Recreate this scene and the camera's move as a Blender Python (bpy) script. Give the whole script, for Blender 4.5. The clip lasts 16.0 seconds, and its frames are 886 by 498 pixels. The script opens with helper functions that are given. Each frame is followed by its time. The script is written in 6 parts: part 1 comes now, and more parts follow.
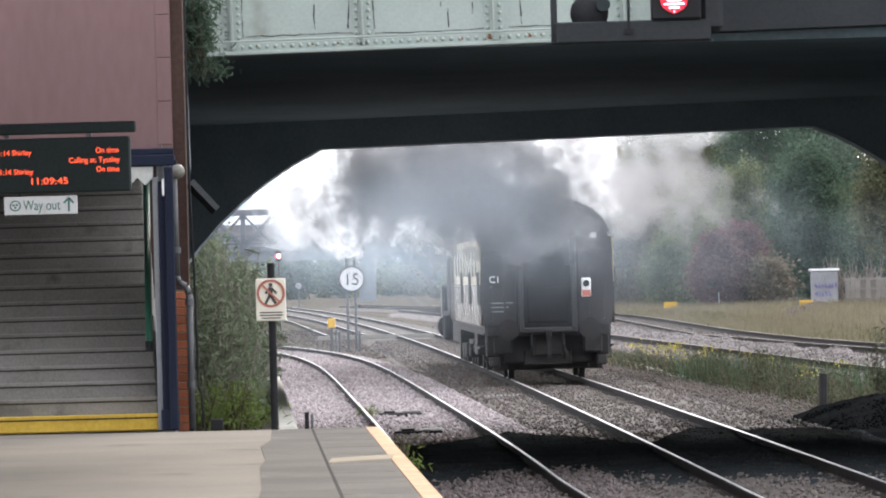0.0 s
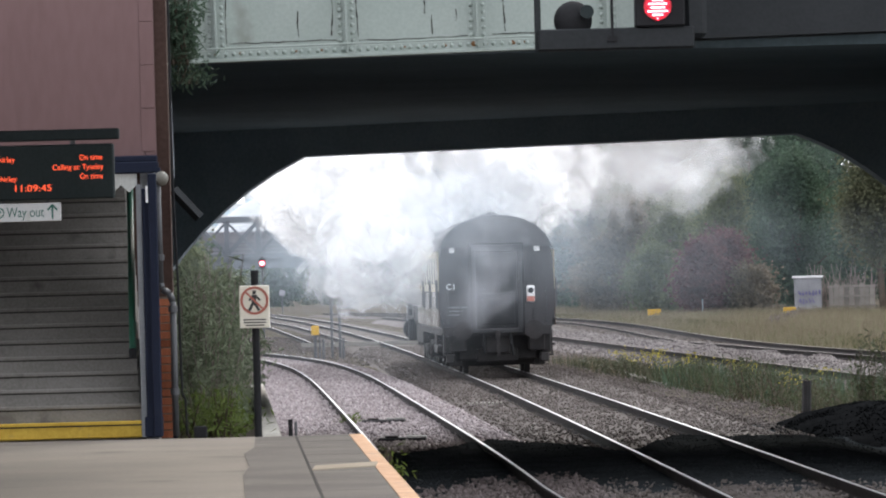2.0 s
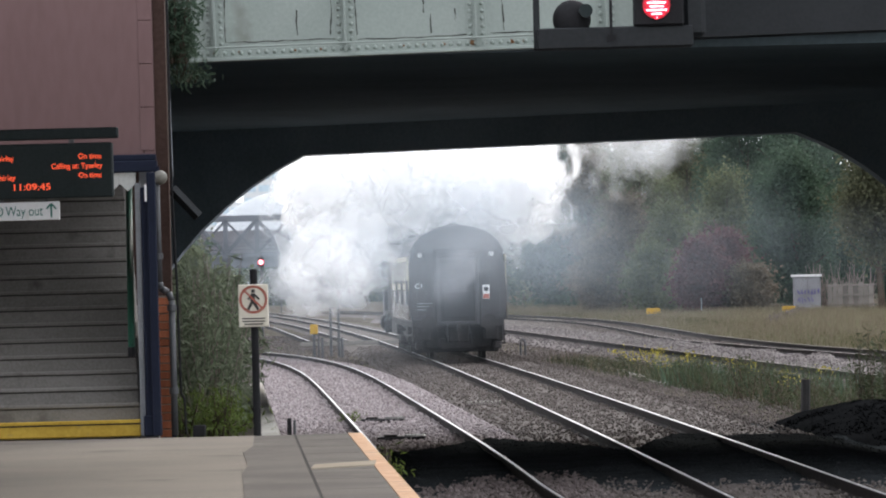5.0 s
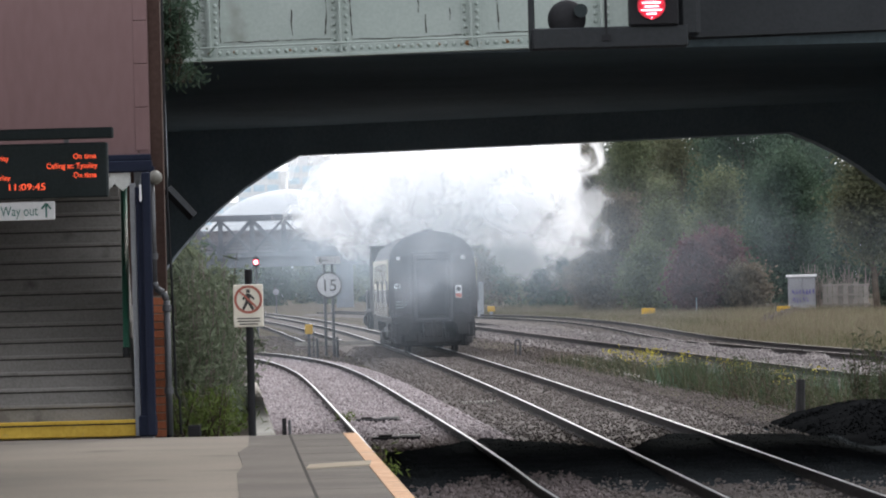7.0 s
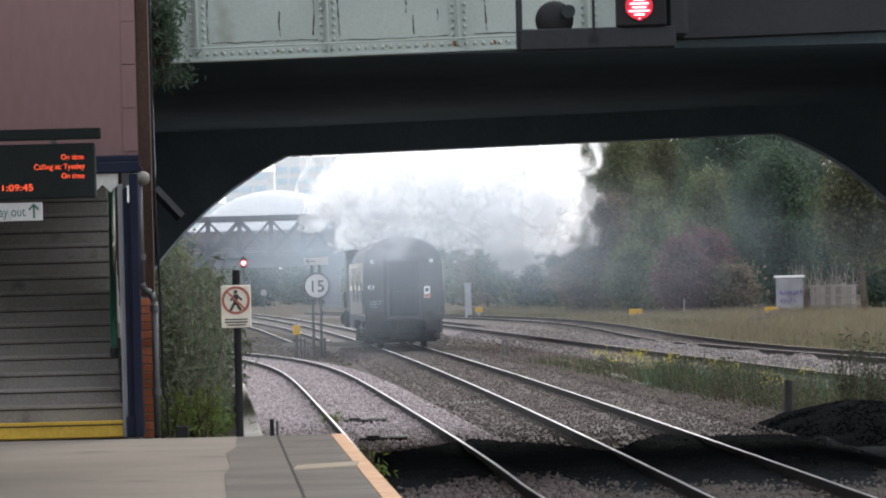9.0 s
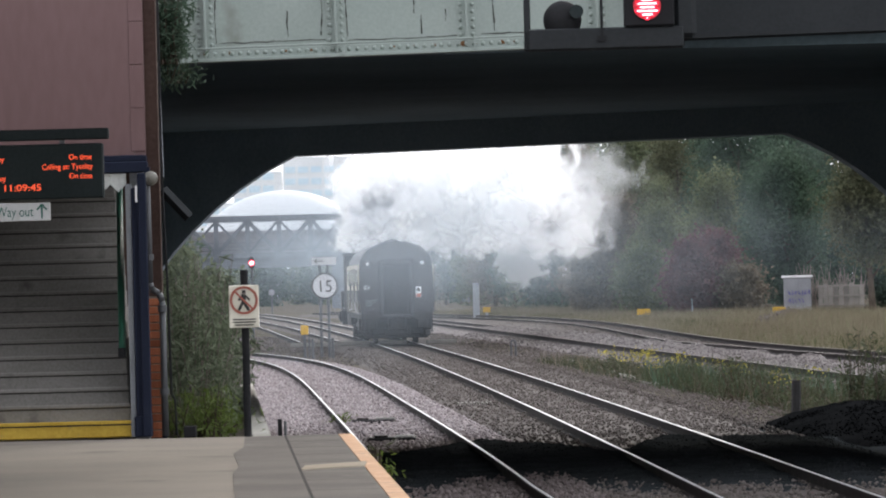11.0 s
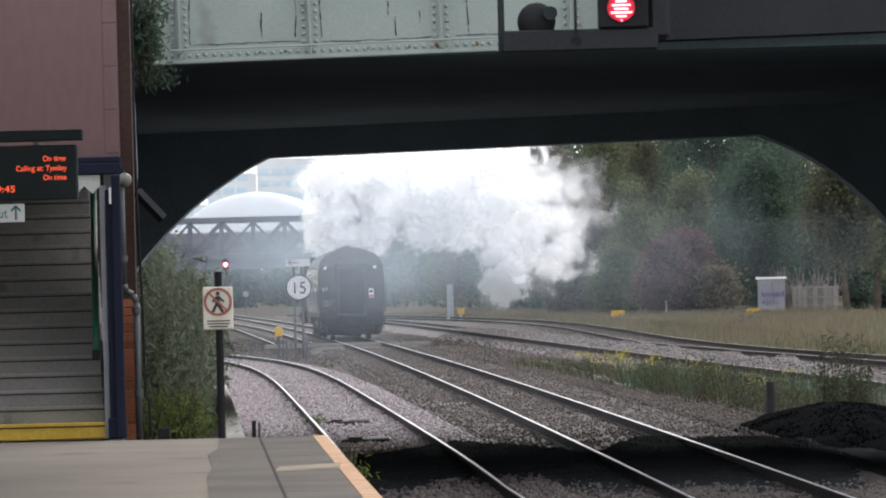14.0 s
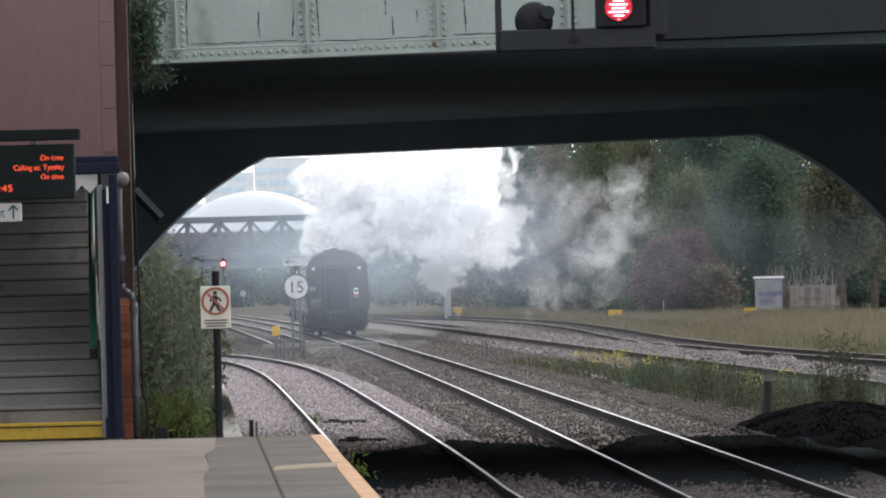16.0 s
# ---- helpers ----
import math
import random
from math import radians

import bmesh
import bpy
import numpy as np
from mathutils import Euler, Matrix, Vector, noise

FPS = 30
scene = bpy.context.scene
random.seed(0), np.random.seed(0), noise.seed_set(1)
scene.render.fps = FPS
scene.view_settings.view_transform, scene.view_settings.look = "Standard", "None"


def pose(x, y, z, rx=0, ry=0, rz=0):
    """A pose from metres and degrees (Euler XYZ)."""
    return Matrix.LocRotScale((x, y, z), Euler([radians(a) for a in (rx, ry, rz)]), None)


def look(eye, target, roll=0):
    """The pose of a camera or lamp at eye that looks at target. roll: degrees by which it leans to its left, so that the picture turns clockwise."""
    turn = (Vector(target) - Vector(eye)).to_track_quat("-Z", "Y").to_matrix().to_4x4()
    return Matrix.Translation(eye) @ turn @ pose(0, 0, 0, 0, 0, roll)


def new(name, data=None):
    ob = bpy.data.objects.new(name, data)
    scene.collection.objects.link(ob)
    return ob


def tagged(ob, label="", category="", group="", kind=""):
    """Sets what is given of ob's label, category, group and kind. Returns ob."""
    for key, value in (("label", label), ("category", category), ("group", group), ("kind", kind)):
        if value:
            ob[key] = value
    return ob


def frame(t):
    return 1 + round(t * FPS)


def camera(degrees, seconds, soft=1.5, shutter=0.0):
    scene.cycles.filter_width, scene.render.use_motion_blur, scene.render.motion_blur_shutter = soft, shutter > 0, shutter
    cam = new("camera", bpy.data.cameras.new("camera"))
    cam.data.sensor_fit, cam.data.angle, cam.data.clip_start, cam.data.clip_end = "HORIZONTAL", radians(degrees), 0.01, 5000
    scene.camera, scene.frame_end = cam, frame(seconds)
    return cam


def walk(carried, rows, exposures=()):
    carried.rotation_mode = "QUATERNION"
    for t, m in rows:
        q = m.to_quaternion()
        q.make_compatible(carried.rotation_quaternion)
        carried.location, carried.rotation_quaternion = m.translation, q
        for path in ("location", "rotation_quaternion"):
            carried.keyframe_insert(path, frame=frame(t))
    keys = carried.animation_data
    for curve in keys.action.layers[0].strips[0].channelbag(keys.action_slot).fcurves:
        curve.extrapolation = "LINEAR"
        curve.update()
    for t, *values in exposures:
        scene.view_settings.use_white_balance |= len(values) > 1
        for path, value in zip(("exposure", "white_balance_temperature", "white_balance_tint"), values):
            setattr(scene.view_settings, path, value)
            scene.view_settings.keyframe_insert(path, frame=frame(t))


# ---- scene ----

# ---------------- camera ----------------
cam = camera(8.153, 16.0, soft=2.0)
FOCAL = 11000.0
LEAN = radians(1.5)
# seconds, drift of the hand-held view to the right and down
DRIFT = [(0.0, 39.8, -10.7), (0.5, 35.2, -7.6), (1.0, 26.0, -3.1), (1.5, 22.5, 0.0), (2.0, 10.9, 2.0), (2.5, 6.4, 6.1), (3.0, 6.1, 3.1), (3.5, 1.6, 0.0),
         (4.0, 9.2, 0.0), (6.5, 4.6, 0.0), (7.0, 0.0, 0.0), (7.5, 3.1, 1.2), (8.0, 0.3, 1.5), (8.5, -11.5, 1.5), (9.0, -21.8, 1.5), (11.5, -6.1, 1.5),
         (12.0, -7.7, 1.8), (12.5, -18.4, 3.0), (13.0, -30.6, 3.4), (13.5, -44.6, 4.4), (14.0, -53.6, 4.3), (14.5, -62.8, 3.8), (15.0, -58.4, 3.1),
         (15.5, -55.1, 3.1), (16.0, -58.2, 3.1)]


def aim(dx, dy):
    turn = (dx * math.cos(LEAN) - dy * math.sin(LEAN)) / FOCAL
    rise = (60 + dx * math.sin(LEAN) + dy * math.cos(LEAN)) / FOCAL
    return pose(0, 0, 2.2, 90 + math.degrees(rise), 0, math.degrees(turn)) @ pose(0, 0, 0, 0, 0, -math.degrees(LEAN))


walk(cam, [(t, aim(dx, dy)) for t, dx, dy in DRIFT],
     exposures=[(0, 0.28), (0.7, 0.14), (1.5, -0.08), (2.5, -0.28), (3.5, -0.36), (9, -0.4), (16, -0.45)])
scene.cycles.transparent_max_bounces = 48

# ---------------- light ----------------
world = bpy.data.worlds.new("world")
scene.world = world
world.use_nodes = True
wn, wl = world.node_tree.nodes, world.node_tree.links
wn.clear()
sky = wn.new("ShaderNodeTexSky")
sky.sky_type, sky.sun_disc = "NISHITA", False
sky.sun_elevation, sky.sun_rotation = radians(29), radians(17)
sky.air_density, sky.dust_density, sky.ozone_density = 1.0, 6.0, 1.0
# an overcast sheet of cloud hides most of the blue
cloud = wn.new("ShaderNodeTexNoise")
cloud.inputs["Scale"].default_value, cloud.inputs["Detail"].default_value = 1.6, 5
tint = wn.new("ShaderNodeValToRGB")
tint.color_ramp.elements[0].position, tint.color_ramp.elements[0].color = 0.3, (8.3, 8.7, 9.55, 1)
tint.color_ramp.elements[1].position, tint.color_ramp.elements[1].color = 0.7, (11.05, 11.2, 11.85, 1)
veil = wn.new("ShaderNodeMixRGB")
veil.inputs[0].default_value = 0.9
sky_bg = wn.new("ShaderNodeBackground")
sky_bg.inputs["Strength"].default_value = 0.265
sky_out = wn.new("ShaderNodeOutputWorld")
wl.new(cloud.outputs["Fac"], tint.inputs["Fac"])
wl.new(sky.outputs["Color"], veil.inputs[1])
wl.new(tint.outputs["Color"], veil.inputs[2])
wl.new(veil.outputs["Color"], sky_bg.inputs["Color"])
wl.new(sky_bg.outputs["Background"], sky_out.inputs["Surface"])

sun_data = bpy.data.lights.new("sun", "SUN")
sun_data.energy, sun_data.angle, sun_data.color = 2.5, radians(16), (1.0, 0.95, 0.88)
sun = new("sun", sun_data)
sun.matrix_world = look((40, 130, 75), (0, 0, 0))


# ---------------- materials ----------------
def surface(name, a, b, rough=0.7, scale=3.0, fine=40.0, bump=0.25, metal=0.0, vary=0.0, dirt=None, dirt_at=0.62, island=0.0, stretch=(1, 1, 1)):
    """Two tones in large blotches and fine grain, optional dirt, with relief."""
    m = bpy.data.materials.new(name)
    m.use_nodes = True
    n, l = m.node_tree.nodes, m.node_tree.links
    bsdf = n["Principled BSDF"]
    where = n.new("ShaderNodeTexCoord")
    squash = n.new("ShaderNodeMapping")
    squash.inputs["Scale"].default_value = stretch
    l.new(where.outputs["Object"], squash.inputs["Vector"])
    big, small = n.new("ShaderNodeTexNoise"), n.new("ShaderNodeTexNoise")
    for node, s in ((big, scale), (small, fine)):
        node.inputs["Scale"].default_value, node.inputs["Detail"].default_value = s, 4
        l.new(squash.outputs["Vector"], node.inputs["Vector"])
    both = n.new("ShaderNodeMath")
    both.operation = "MULTIPLY_ADD"
    both.inputs[1].default_value = 0.5
    l.new(small.outputs["Fac"], both.inputs[0])
    half = n.new("ShaderNodeMath")
    half.operation = "MULTIPLY"
    half.inputs[1].default_value = 0.5
    l.new(big.outputs["Fac"], half.inputs[0])
    l.new(half.outputs[0], both.inputs[2])
    ramp = n.new("ShaderNodeValToRGB")
    ramp.color_ramp.elements[0].position, ramp.color_ramp.elements[0].color = 0.36, (*a, 1)
    ramp.color_ramp.elements[1].position, ramp.color_ramp.elements[1].color = 0.64, (*b, 1)
    l.new(both.outputs[0], ramp.inputs["Fac"])
    colour = ramp.outputs["Color"]
    if dirt:
        spots = n.new("ShaderNodeTexNoise")
        spots.inputs["Scale"].default_value, spots.inputs["Detail"].default_value = scale * 1.7, 8
        l.new(squash.outputs["Vector"], spots.inputs["Vector"])
        cut = n.new("ShaderNodeValToRGB")
        cut.color_ramp.elements[0].position, cut.color_ramp.elements[1].position = dirt_at - 0.06, dirt_at + 0.06
        l.new(spots.outputs["Fac"], cut.inputs["Fac"])
        over = n.new("ShaderNodeMixRGB")
        over.inputs[2].default_value = (*dirt, 1)
        l.new(cut.outputs["Color"], over.inputs[0])
        l.new(colour, over.inputs[1])
        colour = over.outputs["Color"]
    if vary or island:
        tone = n.new("ShaderNodeHueSaturation")
        if island:
            src = n.new("ShaderNodeNewGeometry").outputs["Random Per Island"]
        else:
            src = n.new("ShaderNodeObjectInfo").outputs["Random"]
        span = n.new("ShaderNodeMapRange")
        k = island or vary
        span.inputs["To Min"].default_value, span.inputs["To Max"].default_value = 1 - k, 1 + k
        l.new(src, span.inputs["Value"])
        l.new(span.outputs["Result"], tone.inputs["Value"])
        l.new(colour, tone.inputs["Color"])
        colour = tone.outputs["Color"]
    l.new(colour, bsdf.inputs["Base Color"])
    bsdf.inputs["Roughness"].default_value, bsdf.inputs["Metallic"].default_value = rough, metal
    bsdf.inputs["Specular IOR Level"].default_value = 0.5 if rough < 0.6 else 0.25 if rough < 0.8 else 0.06 if rough < 0.95 else 0.0
    if bump:
        relief = n.new("ShaderNodeBump")
        relief.inputs["Strength"].default_value, relief.inputs["Distance"].default_value = bump, 0.02
        l.new(both.outputs[0], relief.inputs["Height"])
        l.new(relief.outputs["Normal"], bsdf.inputs["Normal"])
    return m


def leafy(*args, **kw):
    """A leaf surface that lets part of the light through."""
    m = surface(*args, **kw)
    n, l = m.node_tree.nodes, m.node_tree.links
    bsdf, out = n["Principled BSDF"], n["Material Output"]
    through_leaf, mix = n.new("ShaderNodeBsdfTranslucent"), n.new("ShaderNodeMixShader")
    l.new(bsdf.inputs["Base Color"].links[0].from_socket, through_leaf.inputs["Color"])
    mix.inputs[0].default_value = 0.4
    l.new(bsdf.outputs[0], mix.inputs[1])
    l.new(through_leaf.outputs[0], mix.inputs[2])
    l.new(mix.outputs[0], out.inputs["Surface"])
    return m


def glow(name, colour, strength):
    m = bpy.data.materials.new(name)
    m.use_nodes = True
    bsdf = m.node_tree.nodes["Principled BSDF"]
    bsdf.inputs["Base Color"].default_value = (*colour, 1)
    bsdf.inputs["Emission Color"].default_value = (*colour, 1)
    bsdf.inputs["Emission Strength"].default_value = strength
    return m


def vapour(name, colour, thick, scale=0.55, low=0.4, high=0.62, detail=4.0, swirl=0.6, lump=0.0):
    """Thin wisps: cover falls off from the middle of each wisp and is torn by noise."""
    m = bpy.data.materials.new(name)
    m.use_nodes = True
    n, l = m.node_tree.nodes, m.node_tree.links
    n.clear()
    uv = n.new("ShaderNodeTexCoord")
    mid = n.new("ShaderNodeVectorMath")
    mid.operation = "DISTANCE"
    mid.inputs[1].default_value = (0.5, 0.5, 0)
    l.new(uv.outputs["UV"], mid.inputs[0])
    fall = n.new("ShaderNodeMapRange")
    fall.interpolation_type = "SMOOTHERSTEP" if not lump else "LINEAR"
    fall.inputs["From Min"].default_value, fall.inputs["From Max"].default_value = 0.5, 0.05
    l.new(mid.outputs["Value"], fall.inputs["Value"])
    tear = n.new("ShaderNodeTexNoise")
    tear.inputs["Scale"].default_value, tear.inputs["Detail"].default_value = scale, detail
    tear.inputs["Roughness"].default_value, tear.inputs["Distortion"].default_value = 0.5, swirl
    own = n.new("ShaderNodeObjectInfo")
    slide = n.new("ShaderNodeVectorMath")
    slide.operation = "MULTIPLY_ADD"
    slide.inputs[1].default_value = (1.0, 1.0, 0.9)
    l.new(uv.outputs["Object"], slide.inputs[0])
    far = n.new("ShaderNodeMath")
    far.operation = "MULTIPLY"
    far.inputs[1].default_value = 90.0
    l.new(own.outputs["Random"], far.inputs[0])
    l.new(far.outputs[0], slide.inputs[2])
    l.new(slide.outputs["Vector"], tear.inputs["Vector"])
    gate = n.new("ShaderNodeMapRange")
    gate.inputs["From Min"].default_value, gate.inputs["From Max"].default_value = low, high
    l.new(tear.outputs["Fac"], gate.inputs["Value"])
    if lump:
        # solid in the middle, torn into lumps towards the edge
        ragged = n.new("ShaderNodeMath")
        ragged.operation = "MULTIPLY_ADD"
        ragged.inputs[1].default_value = lump
        l.new(gate.outputs["Result"], ragged.inputs[0])
        l.new(fall.outputs["Result"], ragged.inputs[2])
        cover = n.new("ShaderNodeMapRange")
        cover.interpolation_type = "SMOOTHSTEP"
        cover.inputs["From Min"].default_value, cover.inputs["From Max"].default_value = 0.62 * lump + 0.08, 0.62 * lump + 0.75
        l.new(ragged.outputs[0], cover.inputs["Value"])
    else:
        cover = n.new("ShaderNodeMath")
        cover.operation = "MULTIPLY"
        l.new(fall.outputs["Result"], cover.inputs[0])
        l.new(gate.outputs["Result"], cover.inputs[1])
    dense = n.new("ShaderNodeMath")
    dense.operation = "MULTIPLY"
    dense.inputs[1].default_value = thick
    l.new(cover.outputs[0], dense.inputs[0])
    body, thru, clear = n.new("ShaderNodeBsdfDiffuse"), n.new("ShaderNodeBsdfTranslucent"), n.new("ShaderNodeBsdfTransparent")
    body.inputs["Color"].default_value = thru.inputs["Color"].default_value = (*colour, 1)
    half, mix = n.new("ShaderNodeMixShader"), n.new("ShaderNodeMixShader")
    half.inputs[0].default_value = 0.5
    l.new(body.outputs[0], half.inputs[1])
    l.new(thru.outputs[0], half.inputs[2])
    l.new(dense.outputs[0], mix.inputs[0])
    l.new(clear.outputs[0], mix.inputs[1])
    l.new(half.outputs[0], mix.inputs[2])
    out = n.new("ShaderNodeOutputMaterial")
    l.new(mix.outputs[0], out.inputs["Surface"])
    return m


M = {}
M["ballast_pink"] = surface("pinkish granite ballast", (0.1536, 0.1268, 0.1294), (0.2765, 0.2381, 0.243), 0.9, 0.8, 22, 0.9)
M["stone_pink"] = surface("pinkish granite stone", (0.1901, 0.1584, 0.1584), (0.3643, 0.3247, 0.3247), 0.85, 3, 40, 0.3, island=0.3)
M["ballast_grey"] = surface("greyish pink ballast", (0.09391, 0.08082, 0.07861), (0.1662, 0.1469, 0.144), 0.9, 0.8, 22, 0.9)
M["stone_grey"] = surface("greyish pink stone", (0.1033, 0.08888, 0.08674), (0.1998, 0.1813, 0.1778), 0.85, 3, 40, 0.3, island=0.45)
M["ballast_brown"] = surface("rusty brown ballast", (0.06468, 0.05562, 0.05088), (0.1156, 0.1009, 0.09328), 0.92, 0.7, 22, 0.6)
M["stone_brown"] = surface("rusty brown stone", (0.0768, 0.066, 0.06077), (0.1363, 0.119, 0.1102), 0.9, 3, 40, 0.3, island=0.28)
# This black also carries the shade under the bridge in its colour.
M["cinder"] = surface("cinder black with bridge shade", (0.01797, 0.02056, 0.02189), (0.03594, 0.03884, 0.04147), 0.95, 2, 25, 0.5)
M["coal"] = surface("matt black coal dust", (0.0045, 0.0048, 0.0052), (0.011, 0.0115, 0.012), 0.97, 2, 25, 0.5)
M["earth"] = surface("earth", (0.065, 0.0567, 0.0476), (0.1105, 0.0972, 0.077), 0.95, 0.3, 6, 0.6)
M["rail_side"] = surface("rusty rail", (0.016, 0.014, 0.0145), (0.034, 0.029, 0.028), 0.85, 4, 50, 0.3)
M["rail_dull"] = surface("dull rail head", (0.16, 0.13, 0.12), (0.26, 0.22, 0.20), 0.5, 3, 60, 0.1, metal=0.4)
M["rail_top"] = surface("polished rail head", (0.42, 0.42, 0.43), (0.6, 0.6, 0.6), 0.36, 3, 60, 0.05, metal=1.0)
M["sleeper"] = surface("weathered sleeper", (0.05, 0.045, 0.04), (0.12, 0.11, 0.10), 0.9, 2, 30, 0.5, vary=0.3)
M["asphalt"] = surface("worn platform asphalt", (0.1975, 0.1748, 0.1499), (0.2666, 0.2344, 0.1956), 0.9, 0.5, 60, 0.3, dirt=(0.1678, 0.1471, 0.1249), dirt_at=0.66)
M["asphalt_dark"] = surface("patched dark asphalt", (0.1083, 0.09786, 0.08809), (0.1711, 0.1544, 0.137), 0.9, 0.9, 60, 0.4, dirt=(0.2167, 0.1969, 0.1712), dirt_at=0.68)
M["edge_paint"] = surface("worn orange edge line", (0.46, 0.27, 0.16), (0.62, 0.40, 0.26), 0.8, 3, 30, 0.3, dirt=(0.3, 0.25, 0.2), dirt_at=0.63)
M["concrete"] = surface("weathered concrete", (0.1637, 0.1555, 0.1419), (0.2292, 0.2182, 0.2019), 0.9, 1.5, 40, 0.3, vary=0.06, dirt=(0.1091, 0.1037, 0.09548), dirt_at=0.66)
M["kerb"] = surface("pale worn kerb concrete", (0.34, 0.32, 0.28), (0.46, 0.44, 0.39), 0.9, 2.0, 40, 0.3, vary=0.1, dirt=(0.22, 0.21, 0.18), dirt_at=0.64)
M["yellow_edge"] = surface("worn yellow paint", (0.42, 0.27, 0.035), (0.55, 0.37, 0.06), 0.75, 3, 30, 0.2, dirt=(0.25, 0.2, 0.1), dirt_at=0.66)
M["pink_panel"] = surface("faded pink panel", (0.1391, 0.0836, 0.08237), (0.1616, 0.099, 0.09838), 0.6, 0.7, 14, 0.06, stretch=(1, 1, 0.3))
M["brick"] = surface("orange red brick", (0.24, 0.08, 0.044), (0.368, 0.136, 0.072), 0.9, 5, 60, 0.4, vary=0.25)
M["mortar"] = surface("mortar", (0.16, 0.14, 0.12), (0.24, 0.22, 0.19), 0.95, 4, 50, 0.3)
M["brown_wall"] = surface("brown painted edge", (0.0462, 0.02856, 0.02454), (0.0714, 0.0457, 0.03793), 0.8, 2, 30, 0.3)
M["blue_paint"] = surface("dark blue paint", (0.00504, 0.008273, 0.0212), (0.008104, 0.0122, 0.02901), 0.75, 2, 30, 0.1, dirt=(0.0135, 0.01837, 0.03188), dirt_at=0.7)
M["green_paint"] = surface("green handrail paint", (0.0072, 0.051, 0.03), (0.012, 0.078, 0.045), 0.45, 3, 40, 0.05)
M["white_paint"] = surface("off white paint", (0.44, 0.448, 0.424), (0.544, 0.552, 0.528), 0.6, 3, 40, 0.1, dirt=(0.32, 0.312, 0.288), dirt_at=0.7)
M["grey_paint"] = surface("pale grey paint", (0.2, 0.208, 0.224), (0.264, 0.272, 0.288), 0.6, 3, 40, 0.1)
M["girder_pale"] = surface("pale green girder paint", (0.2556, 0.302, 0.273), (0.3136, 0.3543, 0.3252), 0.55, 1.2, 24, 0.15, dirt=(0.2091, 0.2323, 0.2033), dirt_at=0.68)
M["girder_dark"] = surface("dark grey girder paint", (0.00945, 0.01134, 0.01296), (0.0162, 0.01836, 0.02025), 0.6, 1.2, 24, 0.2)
M["soot"] = surface("sooty underside", (0.1627, 0.201, 0.2259), (0.2297, 0.2717, 0.2967), 0.9, 1.0, 20, 0.4)
M["soffit"] = surface("smoke blackened soffit plate", (0.1187, 0.1624, 0.1898), (0.1752, 0.2312, 0.2618), 0.9, 0.5, 12, 0.2)
M["joint"] = surface("worn beige joint", (0.27, 0.23, 0.175), (0.36, 0.31, 0.24), 0.9, 2, 30, 0.2)
M["crack"] = surface("peeled paint crack", (0.03, 0.03, 0.028), (0.06, 0.055, 0.05), 0.9, 5, 50, 0.2)
M["rust"] = surface("rust", (0.12, 0.06, 0.03), (0.22, 0.12, 0.06), 0.9, 5, 50, 0.4)
M["steel_grey"] = surface("grey signal steel", (0.0496, 0.05208, 0.05704), (0.0744, 0.07688, 0.08184), 0.5, 3, 40, 0.1)
M["loco_black"] = surface("dull locomotive black", (0.010, 0.010, 0.012), (0.02, 0.02, 0.023), 0.5, 2, 30, 0.1)
M["coach_side"] = surface("varnished chocolate coach side", (0.045, 0.026, 0.018), (0.06, 0.036, 0.025), 0.22, 1.5, 30, 0.02)
M["coach_glass"] = surface("dark coach window glass", (0.13, 0.125, 0.11), (0.17, 0.165, 0.15), 0.1, 1, 5, 0.0)
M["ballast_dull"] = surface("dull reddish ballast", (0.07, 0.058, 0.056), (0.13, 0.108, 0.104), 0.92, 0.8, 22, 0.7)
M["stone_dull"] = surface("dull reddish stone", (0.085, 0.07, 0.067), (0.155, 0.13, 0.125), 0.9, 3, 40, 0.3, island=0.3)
M["black"] = surface("black paint", (0.0072, 0.0072, 0.0084), (0.0132, 0.0132, 0.015), 0.75, 3, 40, 0.1)
M["black_plastic"] = surface("black display casing", (0.010, 0.016, 0.017), (0.018, 0.025, 0.026), 0.7, 3, 40, 0.05)
M["lamp_glass"] = surface("dim frosted glass", (0.13, 0.1235, 0.104), (0.1755, 0.169, 0.143), 0.5, 3, 40, 0.02)
M["sign_white"] = surface("white sign face", (0.66, 0.66, 0.66), (0.74, 0.74, 0.74), 0.5, 3, 40, 0.03, dirt=(0.55, 0.54, 0.5), dirt_at=0.72)
# Speed sign white, greyed so that its colour holds the haze before it.
M["sign_grey"] = surface("white sign face greyed for haze", (0.44, 0.44, 0.45), (0.52, 0.52, 0.53), 0.6, 3, 40, 0.03, dirt=(0.36, 0.35, 0.33), dirt_at=0.7)
M["sign_cream"] = surface("cream sign face", (0.62, 0.58, 0.48), (0.70, 0.66, 0.56), 0.5, 3, 40, 0.03, dirt=(0.5, 0.45, 0.36), dirt_at=0.68)
M["sign_red"] = surface("faded red sign ring", (0.34, 0.10, 0.07), (0.42, 0.14, 0.10), 0.5, 3, 40, 0.03)
M["sign_black"] = surface("black sign print", (0.02, 0.02, 0.02), (0.035, 0.033, 0.03), 0.5, 3, 40, 0.03)
M["sign_green"] = surface("dark green sign print", (0.02, 0.13, 0.10), (0.03, 0.16, 0.12), 0.5, 3, 40, 0.03)
M["yellow_box"] = surface("yellow trackside box", (0.434, 0.252, 0.021), (0.504, 0.308, 0.035), 0.6, 3, 40, 0.05)
M["chocolate"] = surface("sooty chocolate coach paint", (0.014, 0.0125, 0.015), (0.022, 0.02, 0.023), 0.5, 1.5, 30, 0.05)
